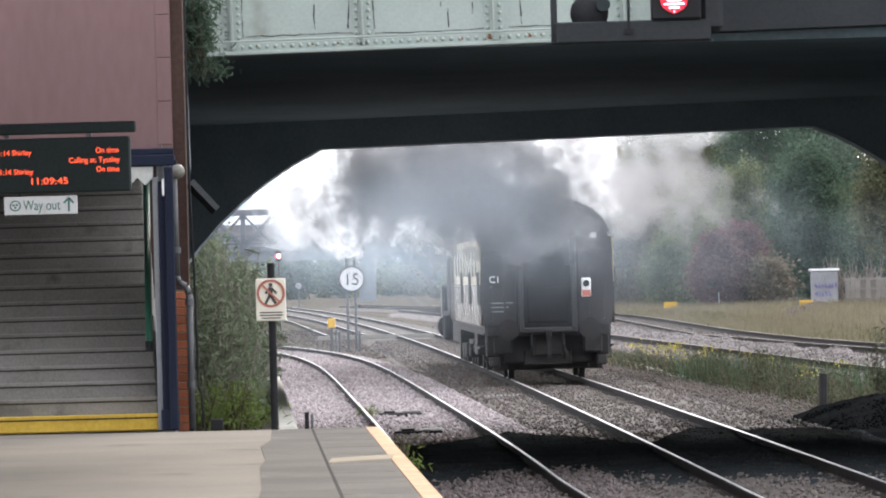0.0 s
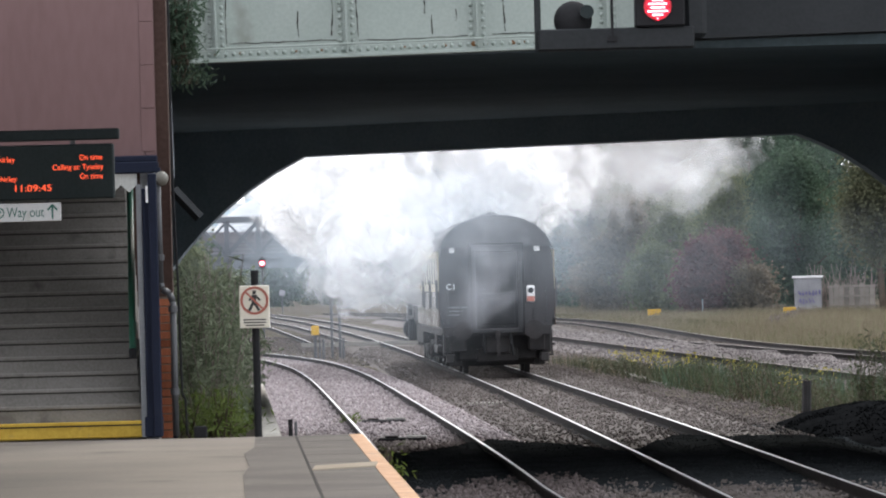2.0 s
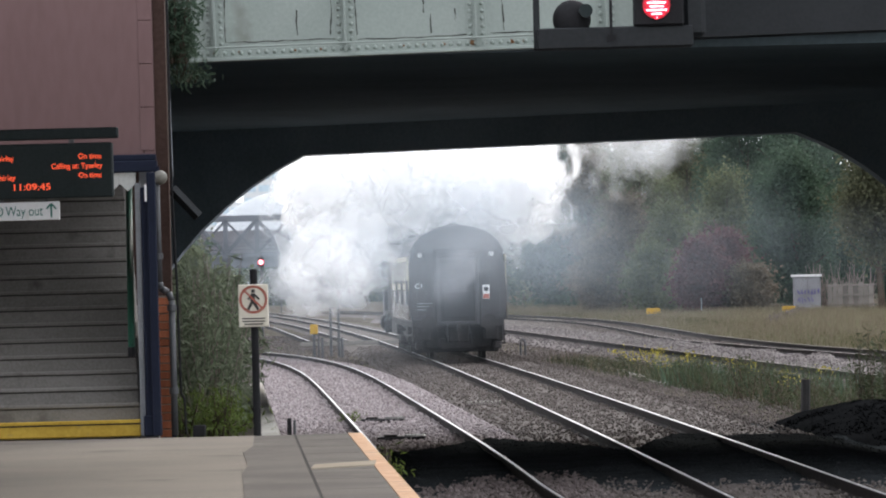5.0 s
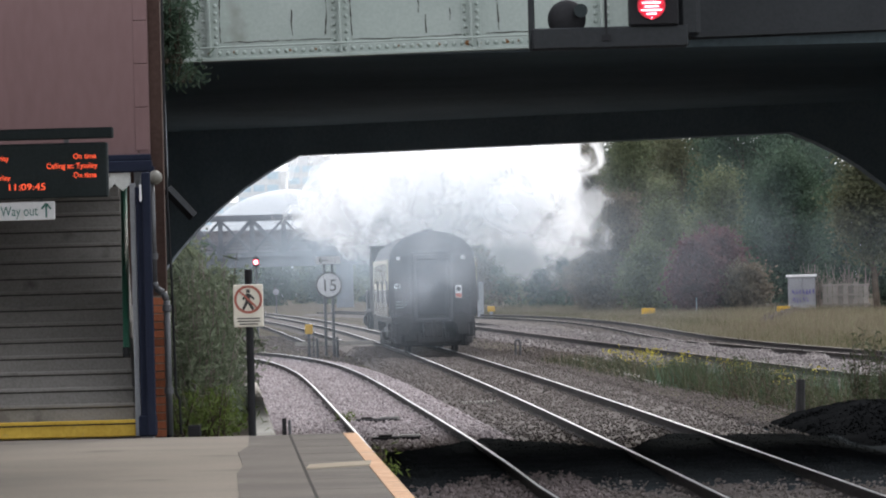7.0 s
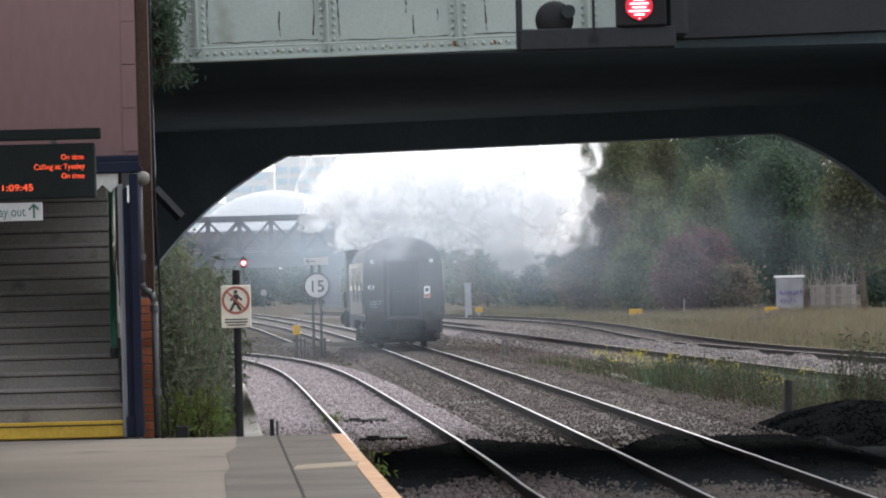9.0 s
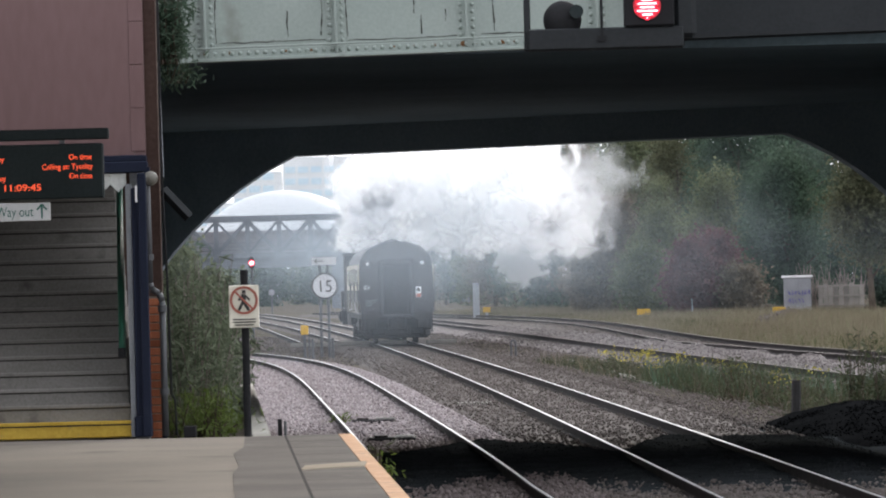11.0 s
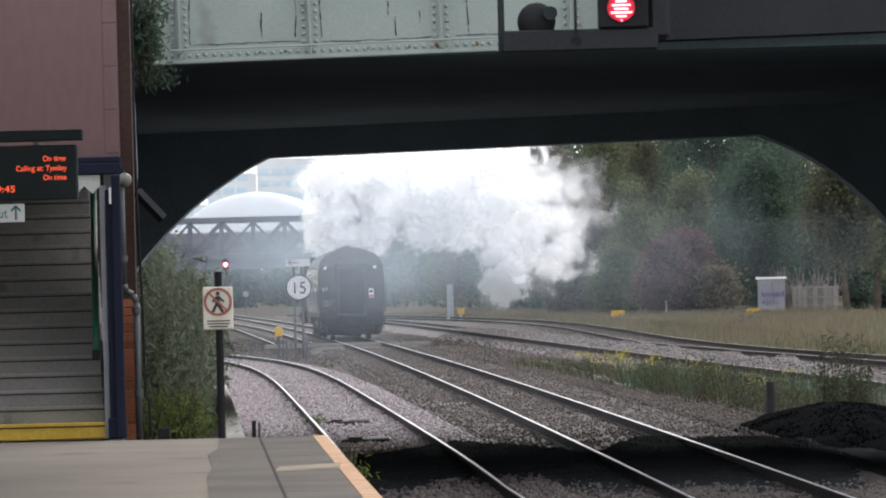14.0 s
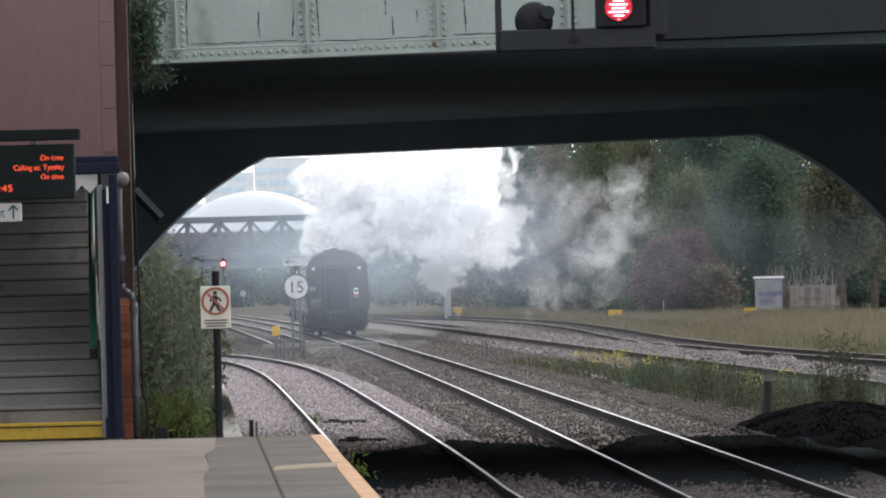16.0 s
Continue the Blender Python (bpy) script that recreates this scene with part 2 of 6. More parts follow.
M["cream"] = surface("cream coach paint", (0.341, 0.286, 0.1815), (0.385, 0.33, 0.22), 0.4, 1.5, 30, 0.05)
M["coach_roof"] = surface("dark grey coach roof", (0.05, 0.05, 0.055), (0.085, 0.085, 0.09), 0.6, 1.5, 30, 0.1)
M["underframe"] = surface("grimy black underframe", (0.014, 0.013, 0.014), (0.03, 0.027, 0.027), 0.7, 3, 30, 0.3)
M["truss"] = surface("grey blue truss steel", (0.10, 0.11, 0.13), (0.15, 0.16, 0.18), 0.7, 0.5, 8, 0.1)
M["truss_panel"] = surface("grey bridge parapet", (0.26, 0.25, 0.27), (0.34, 0.33, 0.35), 0.8, 0.4, 5, 0.1)
M["disc"] = surface("silver disc", (0.60, 0.62, 0.64), (0.68, 0.70, 0.72), 0.5, 1, 5, 0.0)
M["dome_skin"] = surface("pale blue building skin", (0.486, 0.513, 0.54), (0.567, 0.594, 0.621), 0.7, 0.2, 2, 0.0)
M["block"] = surface("pale office facade", (0.62, 0.64, 0.65), (0.70, 0.72, 0.73), 0.7, 0.1, 1, 0.0)
# Glazing lightened, with the distance haze put into its colour.
M["block_glass"] = surface("blue grey glazing", (0.45, 0.57, 0.66), (0.57, 0.69, 0.75), 0.2, 0.1, 1, 0.0)
M["cabinet"] = surface("pale grey cabinet", (0.20, 0.20, 0.215), (0.26, 0.26, 0.275), 0.6, 1, 20, 0.1, dirt=(0.224, 0.216, 0.224), dirt_at=0.66)
M["graffiti"] = surface("purple spray paint", (0.10, 0.09, 0.22), (0.14, 0.12, 0.28), 0.6, 3, 30, 0.0)
M["fence"] = surface("grey weathered fence boards", (0.1658, 0.1511, 0.1365), (0.2438, 0.2243, 0.2048), 0.9, 1, 20, 0.3, vary=0.25)
M["bark"] = surface("bark", (0.05, 0.04, 0.03), (0.10, 0.08, 0.065), 0.95, 2, 20, 0.5)
M["twig"] = surface("pale bare twigs", (0.17, 0.14, 0.13), (0.25, 0.21, 0.19), 0.9, 2, 20, 0.2)
# The next four leaf tones have haze put in: paler and bluer.
M["leaf_green"] = leafy("mid green leaves", (0.07341, 0.09118, 0.04682), (0.1481, 0.1635, 0.09042), 0.7, 0.35, 3, 0.0, island=0.3)
M["leaf_dark"] = leafy("dark green leaves", (0.03267, 0.0594, 0.0405), (0.06683, 0.101, 0.06413), 0.7, 0.35, 3, 0.0, island=0.3)
M["leaf_autumn"] = leafy("yellowing leaves", (0.06087, 0.07067, 0.03834), (0.1156, 0.1153, 0.06846), 0.7, 0.35, 3, 0.0, island=0.3)
M["leaf_brown"] = leafy("brownish leaves", (0.09541, 0.08262, 0.05936), (0.1718, 0.1399, 0.1018), 0.7, 0.35, 3, 0.0, island=0.3)
M["leaf_red"] = leafy("dull crimson leaves", (0.08047, 0.04097, 0.04487), (0.1395, 0.07022, 0.07291), 0.7, 0.35, 3, 0.0, island=0.3)
M["leaf_bush"] = leafy("grey green shrub leaves", (0.09553, 0.1191, 0.06896), (0.1911, 0.2215, 0.1458), 0.65, 1.2, 12, 0.0, island=0.3)
M["leaf_fresh"] = leafy("fresh green weed leaves", (0.063, 0.098, 0.021), (0.119, 0.154, 0.035), 0.65, 1.2, 12, 0.0, island=0.3)
M["leaf_weed"] = leafy("dark olive weed leaves", (0.02592, 0.03402, 0.0162), (0.05346, 0.06318, 0.0324), 0.7, 1.2, 12, 0.0, island=0.35)
M["grass_dry"] = leafy("dry buff grass", (0.1119, 0.09807, 0.06547), (0.173, 0.156, 0.1113), 0.9, 0.2, 4, 0.0, island=0.3)
M["grass_green"] = leafy("green grass", (0.02821, 0.03627, 0.01209), (0.05239, 0.06045, 0.02015), 0.9, 0.3, 4, 0.0, island=0.3)
M["flower"] = surface("yellow weed flower", (0.294, 0.252, 0.028), (0.385, 0.322, 0.042), 0.7, 3, 20, 0.0, island=0.2)
M["led"] = glow("orange red led", (1.0, 0.11, 0.04), 1.4)
M["red_lamp"] = glow("red signal lens", (1.0, 0.02, 0.06), 2.2)
M["red_lens_dim"] = glow("dim red signal lens", (0.5, 0.01, 0.03), 0.35)
M["red_lamp_core"] = glow("white hot red signal lens", (1.0, 0.6, 0.62), 4.0)
M["steam"] = vapour("white steam", (0.99, 0.99, 0.99), 0.8, 0.9, 0.28, 0.68, 8.0, 0.7, 1.3)
M["steam_thin"] = vapour("thin white steam", (0.94, 0.95, 0.96), 0.3, 0.75, 0.34, 0.68, 8.0, 1.0, 1.5)
M["steam_soft"] = vapour("soft white steam", (0.97, 0.97, 0.98), 0.35, 0.7, 0.32, 0.7, 8.0, 0.8, 1.3)
M["steam_wispy"] = vapour("torn grey steam", (0.88, 0.9, 0.92), 0.08, 0.6, 0.36, 0.68, 8.0, 1.2, 1.6)
M["steam_veil"] = vapour("faint grey smoke", (0.6, 0.62, 0.66), 0.085, 0.8, 0.38, 0.66, 8.0, 1.4, 1.6)
M["smoke"] = vapour("dark coal smoke", (0.095, 0.09, 0.091), 0.5, 0.7, 0.36, 0.66, 8.0, 1.2, 1.6)
M["smoke_grey"] = vapour("thin grey coal smoke", (0.40, 0.395, 0.40), 0.27, 0.6, 0.36, 0.68, 8.0, 1.2, 1.6)
# Thin bluish cover for the sheets that imitate distance haze.
M["haze"] = vapour("faint blue distance haze", (0.56, 0.66, 0.75), 0.06, 0.1)


# ---------------- builders ----------------
def finish(name, me, material, parent=None, label="", smooth=False):
    for m in material if isinstance(material, (list, tuple)) else [material]:
        me.materials.append(m)
    if smooth:
        me.polygons.foreach_set("use_smooth", [True] * len(me.polygons))
    ob = new(name, me)
    if parent:
        ob.parent = parent
    if label:
        ob["label"] = label
    return ob


def part(name, bm, material, parent=None, label="", smooth=False):
    me = bpy.data.meshes.new(name)
    bm.normal_update()
    bm.to_mesh(me)
    bm.free()
    return finish(name, me, material, parent, label, smooth)


def raw(name, verts, faces, material, parent=None, label="", smooth=False):
    me = bpy.data.meshes.new(name)
    me.from_pydata([tuple(v) for v in verts], [], [tuple(f) for f in faces])
    me.update()
    return finish(name, me, material, parent, label, smooth)


def thing(name, label, category, m=None, group="", kind=""):
    ob = new(name)
    if m is not None:
        ob.matrix_basis = m
    return tagged(ob, label, category, group, kind)


def box(bm, x0, x1, y0, y1, z0, z1, bevel=0.0, m=None):
    made = bmesh.ops.create_cube(bm, size=1)["verts"]
    t = Matrix.Translation(((x0 + x1) / 2, (y0 + y1) / 2, (z0 + z1) / 2)) @ Matrix.Diagonal((x1 - x0, y1 - y0, z1 - z0, 1))
    bmesh.ops.transform(bm, matrix=(m @ t) if m is not None else t, verts=made)
    if bevel:
        edges = list({e for v in made for e in v.link_edges})
        bmesh.ops.bevel(bm, geom=edges, offset=bevel, segments=1, affect="EDGES")
    return made


def boxes(*specs, bevel=0.0):
    bm = bmesh.new()
    for s in specs:
        box(bm, *s, bevel=bevel)
    return bm


def tube(bm, a, b, r0, r1=None, n=10):
    """A tapered round bar from a to b."""
    a, b = Vector(a), Vector(b)
    d = b - a
    m = Matrix.Translation((a + b) / 2) @ d.to_track_quat("Z", "Y").to_matrix().to_4x4()
    bmesh.ops.create_cone(bm, cap_ends=True, segments=n, radius1=r0, radius2=r0 if r1 is None else r1, depth=d.length, matrix=m)


def tubes(pts, r, n=10):
    bm = bmesh.new()
    for a, b in zip(pts, pts[1:]):
        tube(bm, a, b, r, r, n)
    return bm


def prism(bm, outline, y0, y1):
    """Outline of (x, z) extruded from y0 to y1."""
    a = [bm.verts.new((x, y0, z)) for x, z in outline]
    b = [bm.verts.new((x, y1, z)) for x, z in outline]
    bm.faces.new(a)
    bm.faces.new(b[::-1])
    k = len(outline)
    for i in range(k):
        bm.faces.new((a[(i + 1) % k], a[i], b[i], b[(i + 1) % k]))


def disc(bm, x, y, z, r, depth, n=28):
    bmesh.ops.create_cone(bm, cap_ends=True, segments=n, radius1=r, radius2=r, depth=depth, matrix=Matrix.Translation((x, y, z)) @ pose(0, 0, 0, 90, 0, 0))


def lettering(name, text, size, material, parent, m, align="LEFT", depth=0.004, wide=1.0):
    cu = bpy.data.curves.new(name, "FONT")
    cu.body, cu.size, cu.align_x, cu.extrude = text, size, align, depth
    tmp = bpy.data.objects.new(name, cu)
    scene.collection.objects.link(tmp)
    bpy.context.view_layer.update()
    me = bpy.data.meshes.new_from_object(tmp.evaluated_get(bpy.context.evaluated_depsgraph_get()))
    bpy.data.objects.remove(tmp)
    me.transform(m @ pose(0, 0, 0, 90, 0, 0) @ Matrix.Diagonal((wide, 1, 1, 1)))
    me.materials.clear()
    return finish(name, me, material, parent)


# ---------------- plan of the tracks ----------------
MAIN = (-3.6224e-09, -3.4704e-05, -0.019524, 4.845)
LOOP = (-2.3567e-08, 1.068e-05, -0.0018178, 0.1023, -1.2349)
LINE_B = (-1.5745e-07, 0.00011425, -0.068793, 17.294)
LINE_C = (4.6232e-09, -7.0378e-06, 0.0036476, -0.80266, 73.413)


def along(poly, y, near, far):
    """x of a track's middle at y; straight beyond its ends."""
    yc = min(max(y, near), far)
    return float(np.polyval(poly, yc) + np.polyval(np.polyder(poly), yc) * (y - yc))


def main_x(y):
    return along(MAIN, y, 55, 650)


def loop_x(y):
    return along(LOOP, y, 67, 215) if y > 67 else along(LOOP, 67, 67, 215) - 0.0351 * (y - 67)


def b_x(y):
    return along(LINE_B, y, 140, 425)


def c_x(y):
    return along(LINE_C, y, 180, 430)


def line(fx, y0, y1, step, off=0.0):
    pts = []
    y = y0
    while y <= y1 + 1e-6:
        x = fx(y)
        tx = fx(y + 0.1) - fx(y - 0.1)
        n = Vector((0.2, -tx)).normalized()
        pts.append((x + n.x * off, y + n.y * off))
        y += step
    return pts


def sweep(name, pts, profile, material, parent, label="", closed=True, z=0.0):
    """Sweep an (offset, height) profile along (x, y) points."""
    verts, faces, k = [], [], len(profile)
    for i, (x, y) in enumerate(pts):
        a, b = pts[max(i - 1, 0)], pts[min(i + 1, len(pts) - 1)]
        t = Vector((b[0] - a[0], b[1] - a[1])).normalized()
        for o, h in profile:
            verts.append((x + t.y * o, y - t.x * o, (z(y) if callable(z) else z) + h))
    for i in range(len(pts) - 1):
        for j in range(k if closed else k - 1):
            p, q = i * k + j, i * k + (j + 1) % k
            faces.append((p, q, q + k, p + k))
    if closed:
        faces.append(tuple(range(k))[::-1])
        faces.append(tuple(range((len(pts) - 1) * k, len(pts) * k)))
    return raw(name, verts, faces, material, parent, label)


RAIL = [(-0.07, -0.155), (0.07, -0.155), (0.07, -0.14), (0.012, -0.12), (0.012, -0.045), (0.036, -0.035), (0.036, -0.006), (-0.036, -0.006), (-0.036, -0.035), (-0.012, -0.045), (-0.012, -0.12), (-0.07, -0.14)]
HEAD = [(-0.016, -0.006), (0.016, -0.006), (0.016, -0.003), (0.012, 0.0), (-0.012, 0.0), (-0.016, -0.003)]


def low_rail(y):
    """The inner rail of the outermost line lies lower in its bend."""
    return -0.09 * min(max((y - 200) / 25, 0), 1)


def track(label, fx, y0, y1, z=(0.0, 0.0), step=1.5, sides=(-0.752, 0.752), head="rail_top"):
    t = thing("railway_track", label, "railway track", kind="structure")
    for s, level in zip(sides, z):
        pts = line(fx, y0, y1, step, s)
        r = sweep("rail", pts, RAIL, M["rail_side"], t, z=level)
        sweep("rail_head", pts, HEAD, M[head], r, "bright worn running surface", z=level)
    return t


main_track = track("straight main line rails with polished heads on brown ballast", main_x, -12, 625)
loop_track = track("curved platform loop rails on pinkish ballast", loop_x, -12, 245)
b_track = track("rusty rails of a side line beside weeds", b_x, 50, 437, step=3, head="rail_dull")
c_track = track("rusty rails of the outermost line beside dry grass", c_x, 50, 550, (low_rail, 0.0), 3, head="rail_dull")


d_track = track("rails of a line joining beyond the speed sign", lambda y: -4.9 - (y - 250) * 0.044 - max(0, y - 325) ** 2 * 0.0001, 250, 500, step=3, sides=(-0.75, 0.75))


# ---------------- ground ----------------
def ground_height(x, y):
    z = -0.42
    if y > 75:
        # the verge beyond the outer line rises gently
        side = x - (c_x(min(y, 500)) + 2.2)
        if side > 0:
            z += min(side * 0.06, 0.35)
    return z


ys = [-60, -30, -10] + [y for y in range(0, 600, 6)] + [650, 750, 900, 1200, 1700, 2600, 4500]
xs = [-2500, -900, -300, -120, -60, -30, -20] + [x * 1.0 for x in range(-14, 34)] + [40, 60, 100, 200, 500, 1200, 2500]
verts = [(x, y, ground_height(x, y) + (noise.noise((x * 0.35, y * 0.1, 0)) * 0.06 if abs(x) < 60 and y < 600 else 0)) for y in ys for x in xs]
w = len(xs)
faces = [(j * w + i, j * w + i + 1, (j + 1) * w + i + 1, (j + 1) * w + i) for j in range(len(ys) - 1) for i in range(w - 1)]
ground = raw("ground", verts, faces, M["earth"], None, smooth=True)
tagged(ground, "brown earth and cinder ground of the railway cutting", "ground", kind="structure")


def bed(name, label, fx, y0, y1, left, right, top, material, step=1.2):
    """A bed of ballast with sloping shoulders and an uneven top."""
    verts, faces = [], []
    offs = [left - 0.5, left] + list(np.linspace(left + 0.35, right - 0.35, 9)) + [right, right + 0.5]
    pts = line(fx, y0, y1, step)
    for x, y in pts:
        for i, o in enumerate(offs):
            edge = i in (0, len(offs) - 1)
            h = -0.5 if edge else top + noise.noise(((x + o) * 1.6, y * 1.1, 3.0)) * 0.025
            verts.append((x + o, y, h))
    k = len(offs)
    for j in range(len(pts) - 1):
        for i in range(k - 1):
            faces.append((j * k + i, j * k + i + 1, (j + 1) * k + i + 1, (j + 1) * k + i))
    ob = raw(name, verts, faces, material, None, smooth=True)
    return tagged(ob, label, "ballast", kind="structure")


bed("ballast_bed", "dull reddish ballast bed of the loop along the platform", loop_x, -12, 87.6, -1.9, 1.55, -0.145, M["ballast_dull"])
bed("ballast_bed", "pinkish granite ballast bed of the platform loop", loop_x, 86.4, 245, -1.9, 1.55, -0.145, M["ballast_pink"])
bed("ballast_bed", "rusty brown ballast bed of the main line", main_x, -12, 625, -1.65, 2.1, -0.15, M["ballast_brown"])
bed("ballast_bed", "greyish pink ballast bed of the side line", b_x, 75, 437, -1.3, 2.0, -0.21, M["ballast_grey"], 2.5)
bed("ballast_bed", "greyish pink ballast bed of the outermost line", c_x, 75, 550, -1.6, 1.5, -0.23, M["ballast_brown"], 2.5)


# ---------------- platform ----------------
EDGE0, EDGE_K = 1.20, -0.0351


def edge_x(y):
    return EDGE0 + EDGE_K * y


PZ, PEND = 0.8, 58.9
platform = thing("platform", "grey asphalt station platform with worn edge line", "platform", kind="structure")


def slab(name, pts, z0, z1, material, parent, label=""):
    bm = bmesh.new()
    lo = [bm.verts.new((x, y, z0)) for x, y in pts]
    hi = [bm.verts.new((x, y, z1)) for x, y in pts]
    bm.faces.new(hi)
    bm.faces.new(lo[::-1])
    for i in range(len(pts)):
        j = (i + 1) % len(pts)
        bm.faces.new((lo[i], lo[j], hi[j], hi[i]))
    bmesh.ops.recalc_face_normals(bm, faces=bm.faces)
    return part(name, bm, material, parent, label)


slab("platform_body", [(-9, -12), (edge_x(-12) - 0.05, -12), (edge_x(PEND) - 0.05, PEND), (-9, PEND + 1.4)], -0.5, PZ - 0.004, M["asphalt"], platform)


# coping: dark slabs, painted line and a lighter cross joint
for i in range(60):
    y1 = PEND - i * 1.15
    y0 = y1 - 1.148
    slab("coping_slab", [(edge_x(y0) - 0.62, y0), (edge_x(y0) - 0.13, y0), (edge_x(y1) - 0.13, y1), (edge_x(y1) - 0.62, y1)], PZ - 0.05, PZ + 0.002 + 0.001 * (i % 2), M["asphalt_dark"], platform)
    slab("edge_line", [(edge_x(y0) - 0.125, y0), (edge_x(y0), y0), (edge_x(y1), y1), (edge_x(y1) - 0.125, y1)], PZ - 0.08, PZ + 0.004, M["edge_paint"], platform)
slab("worn_patch", [(-0.25, 0), (edge_x(0) - 0.64, 0), (edge_x(PEND) - 0.64, PEND - 0.02), (-1.88, PEND - 0.05), (-1.77, 55), (-1.79, 53), (-1.62, 49), (-1.60, 47), (-1.42, 42), (-1.3, 36), (-0.9, 24)], PZ - 0.05, PZ + 0.001, M["asphalt_dark"], platform, "dark resurfaced strip")
slab("crack", [(edge_x(20) - 0.64, 20), (edge_x(20) - 0.625, 20), (edge_x(PEND) - 0.62, PEND), (edge_x(PEND) - 0.64, PEND)], PZ - 0.05, PZ + 0.004, M["crack"], platform, "open joint behind the coping")
slab("light_joint", [(edge_x(47.6) - 0.62, 47.5), (edge_x(47.9) - 0.13, 48.1), (edge_x(47.9) - 0.13, 49.3), (edge_x(47.6) - 0.62, 48.6)], PZ - 0.05, PZ + 0.011, M["joint"], platform, "pale worn cross strip")
# Unseen roof and columns, added to shade the wall, stairs and platform.
canopy = thing("shading_canopy", "unseen canopy roof added to shade the platform and building", "canopy", kind="structure")
part("roof", boxes((-9.5, -0.6, -14, 57.5, 5.3, 5.5)), M["grey_paint"], canopy)
for y in (-8, 12, 32, 52):
    part("column", boxes((-5.1, -4.9, y, y + 0.2, 0.8, 5.3), bevel=0.02), M["blue_paint"], canopy)

# ramp edging and earth behind the platform end
ramp = thing("ramp_edging", "pale concrete edging running down from the platform end", "edging", kind="structure")
for i in range(32):
    y0 = PEND + 0.05 + i * 1.3
    z = 0.765 - i * 0.003
    x = -1.745 - i * 0.045
    part("edging_block", boxes((x - 0.085, x + 0.085, y0, y0 + 1.27, -0.6, z), bevel=0.012), M["kerb"], ramp)
bank = raw("earth_bank", [(-7, PEND, 0.72), (-1.82, PEND, 0.70), (-3.3, 101, 0.58), (-7, 101, 0.6), (-7, PEND, -0.6), (-1.82, PEND, -0.6), (-3.3, 101, -0.6), (-7, 101, -0.6)],
           [(0, 1, 2, 3), (0, 4, 5, 1), (1, 5, 6, 2), (2, 6, 7, 3), (3, 7, 4, 0)], M["earth"])
tagged(bank, "weedy earth bank behind the platform end", "earth bank", kind="structure")


# ---------------- stairs and station building ----------------
SY = 23.95
stairs = thing("staircase", "worn concrete station stairs with a yellow lowest riser", "staircase", pose(0, 36, 0), kind="structure")
z = PZ
depth = SY
for i in range(24):
    rise = 0.158
    name, mat = ("step", M["yellow_edge"]) if i == 0 else ("step", M["concrete"])
    bm = boxes((-6.2, -3.0 - i * 0.021, depth, depth + 0.9, z - 0.3 if i else z, z + rise), bevel=0.012)
    s = part(name, bm, mat, stairs, "yellow painted lowest step" if i == 0 else "")
    part("nosing", boxes((-6.2, -3.002 - i * 0.021, depth - 0.022, depth + 0.05, z + rise - 0.03, z + rise + 0.004), bevel=0.006), mat, s)
    # Dark strip painted in for the shade under the nosing.
    part("nosing_shade", boxes((-6.2, -3.004 - i * 0.021, depth - 0.004, depth + 0.02, z + rise - 0.043, z + rise - 0.03)), M["crack"], s)
    z += rise
    depth += 0.27
STAIR_TOP, STAIR_END = z, depth

handrail = thing("handrail", "dark green tubular handrail along the stairs", "handrail", pose(0, 36, 0))
part("rail", tubes([(-3.08, SY + 0.05, 1.62), (-3.08, SY + 0.1, 1.66), (-3.27, SY + 4.2, 1.66 + 2.45)], 0.034, 12), M["green_paint"], handrail)
part("end_cap", tubes([(-3.08, SY + 0.05, 1.66), (-3.08, SY + 0.05, 1.57)], 0.036, 12), M["black"], handrail)

building = thing("station_building", "pink panelled station building over the stairs with blue trim", "station building", pose(0, 36, 0), kind="structure")
for x0, x1 in ((-6.2, -4.83), (-4.825, -2.92), (-2.915, -2.81)):
    part("wall_panel", boxes((x0, x1, 24.2, 24.3, 3.52, 6.6), bevel=0.004), M["pink_panel"], building)
for k in range(4):
    part("trim_strip", boxes((-2.95, -2.812, 24.19, 24.2, 3.56 + k * 0.42, 3.56 + k * 0.42 + 0.412), bevel=0.003), M["pink_panel"], building)
part("side_wall", boxes((-6.3, -6.2, 23.9, 31.5, 0.6, 6.8)), M["brown_wall"], building)
part("stairwell_wall", boxes((-2.98, -2.86, 24.3, 26.0, 0.6, 6.8)), M["grey_paint"], building)
part("stair_ceiling", boxes((-6.2, -2.9, 24.3, 28.6, 3.5, 3.6)), M["grey_paint"], building)
part("back_wall", boxes((-6.2, -2.9, 28.6, 28.75, 0.6, 6.8)), M["brown_wall"], building)
part("fascia", boxes((-6.2, -2.79, 24.02, 24.19, 3.35, 3.46), (-6.2, -2.80, 24.06, 24.19, 3.46, 3.52), bevel=0.01), M["blue_paint"], building)
bm = bmesh.new()
for i in range(20):
    x = -6.1 + i * 0.155
    if x + 0.15 < -2.86:
        prism(bm, [(x, 3.345), (x, 3.24), (x + 0.077, 3.165), (x + 0.153, 3.24), (x + 0.153, 3.345)], 24.06, 24.085)
part("valance", bm, M["white_paint"], building, "white pointed timber valance")
part("door_post", boxes((-3.005, -2.955, 23.92, 24.1, 0.8, 3.24)), M["grey_paint"], building)
part("column", boxes((-2.95, -2.815, 23.86, 24.02, 0.8, 3.2), (-2.97, -2.80, 23.84, 24.04, 0.8, 1.0), (-2.885, -2.80, 23.80, 23.86, 0.8, 3.34), bevel=0.012), M["blue_paint"], building, "dark blue painted column")
part("notice", boxes((-2.905, -2.885, 23.78, 23.80, 3.06, 3.22)), M["sign_white"], building, "small white notice on the column")
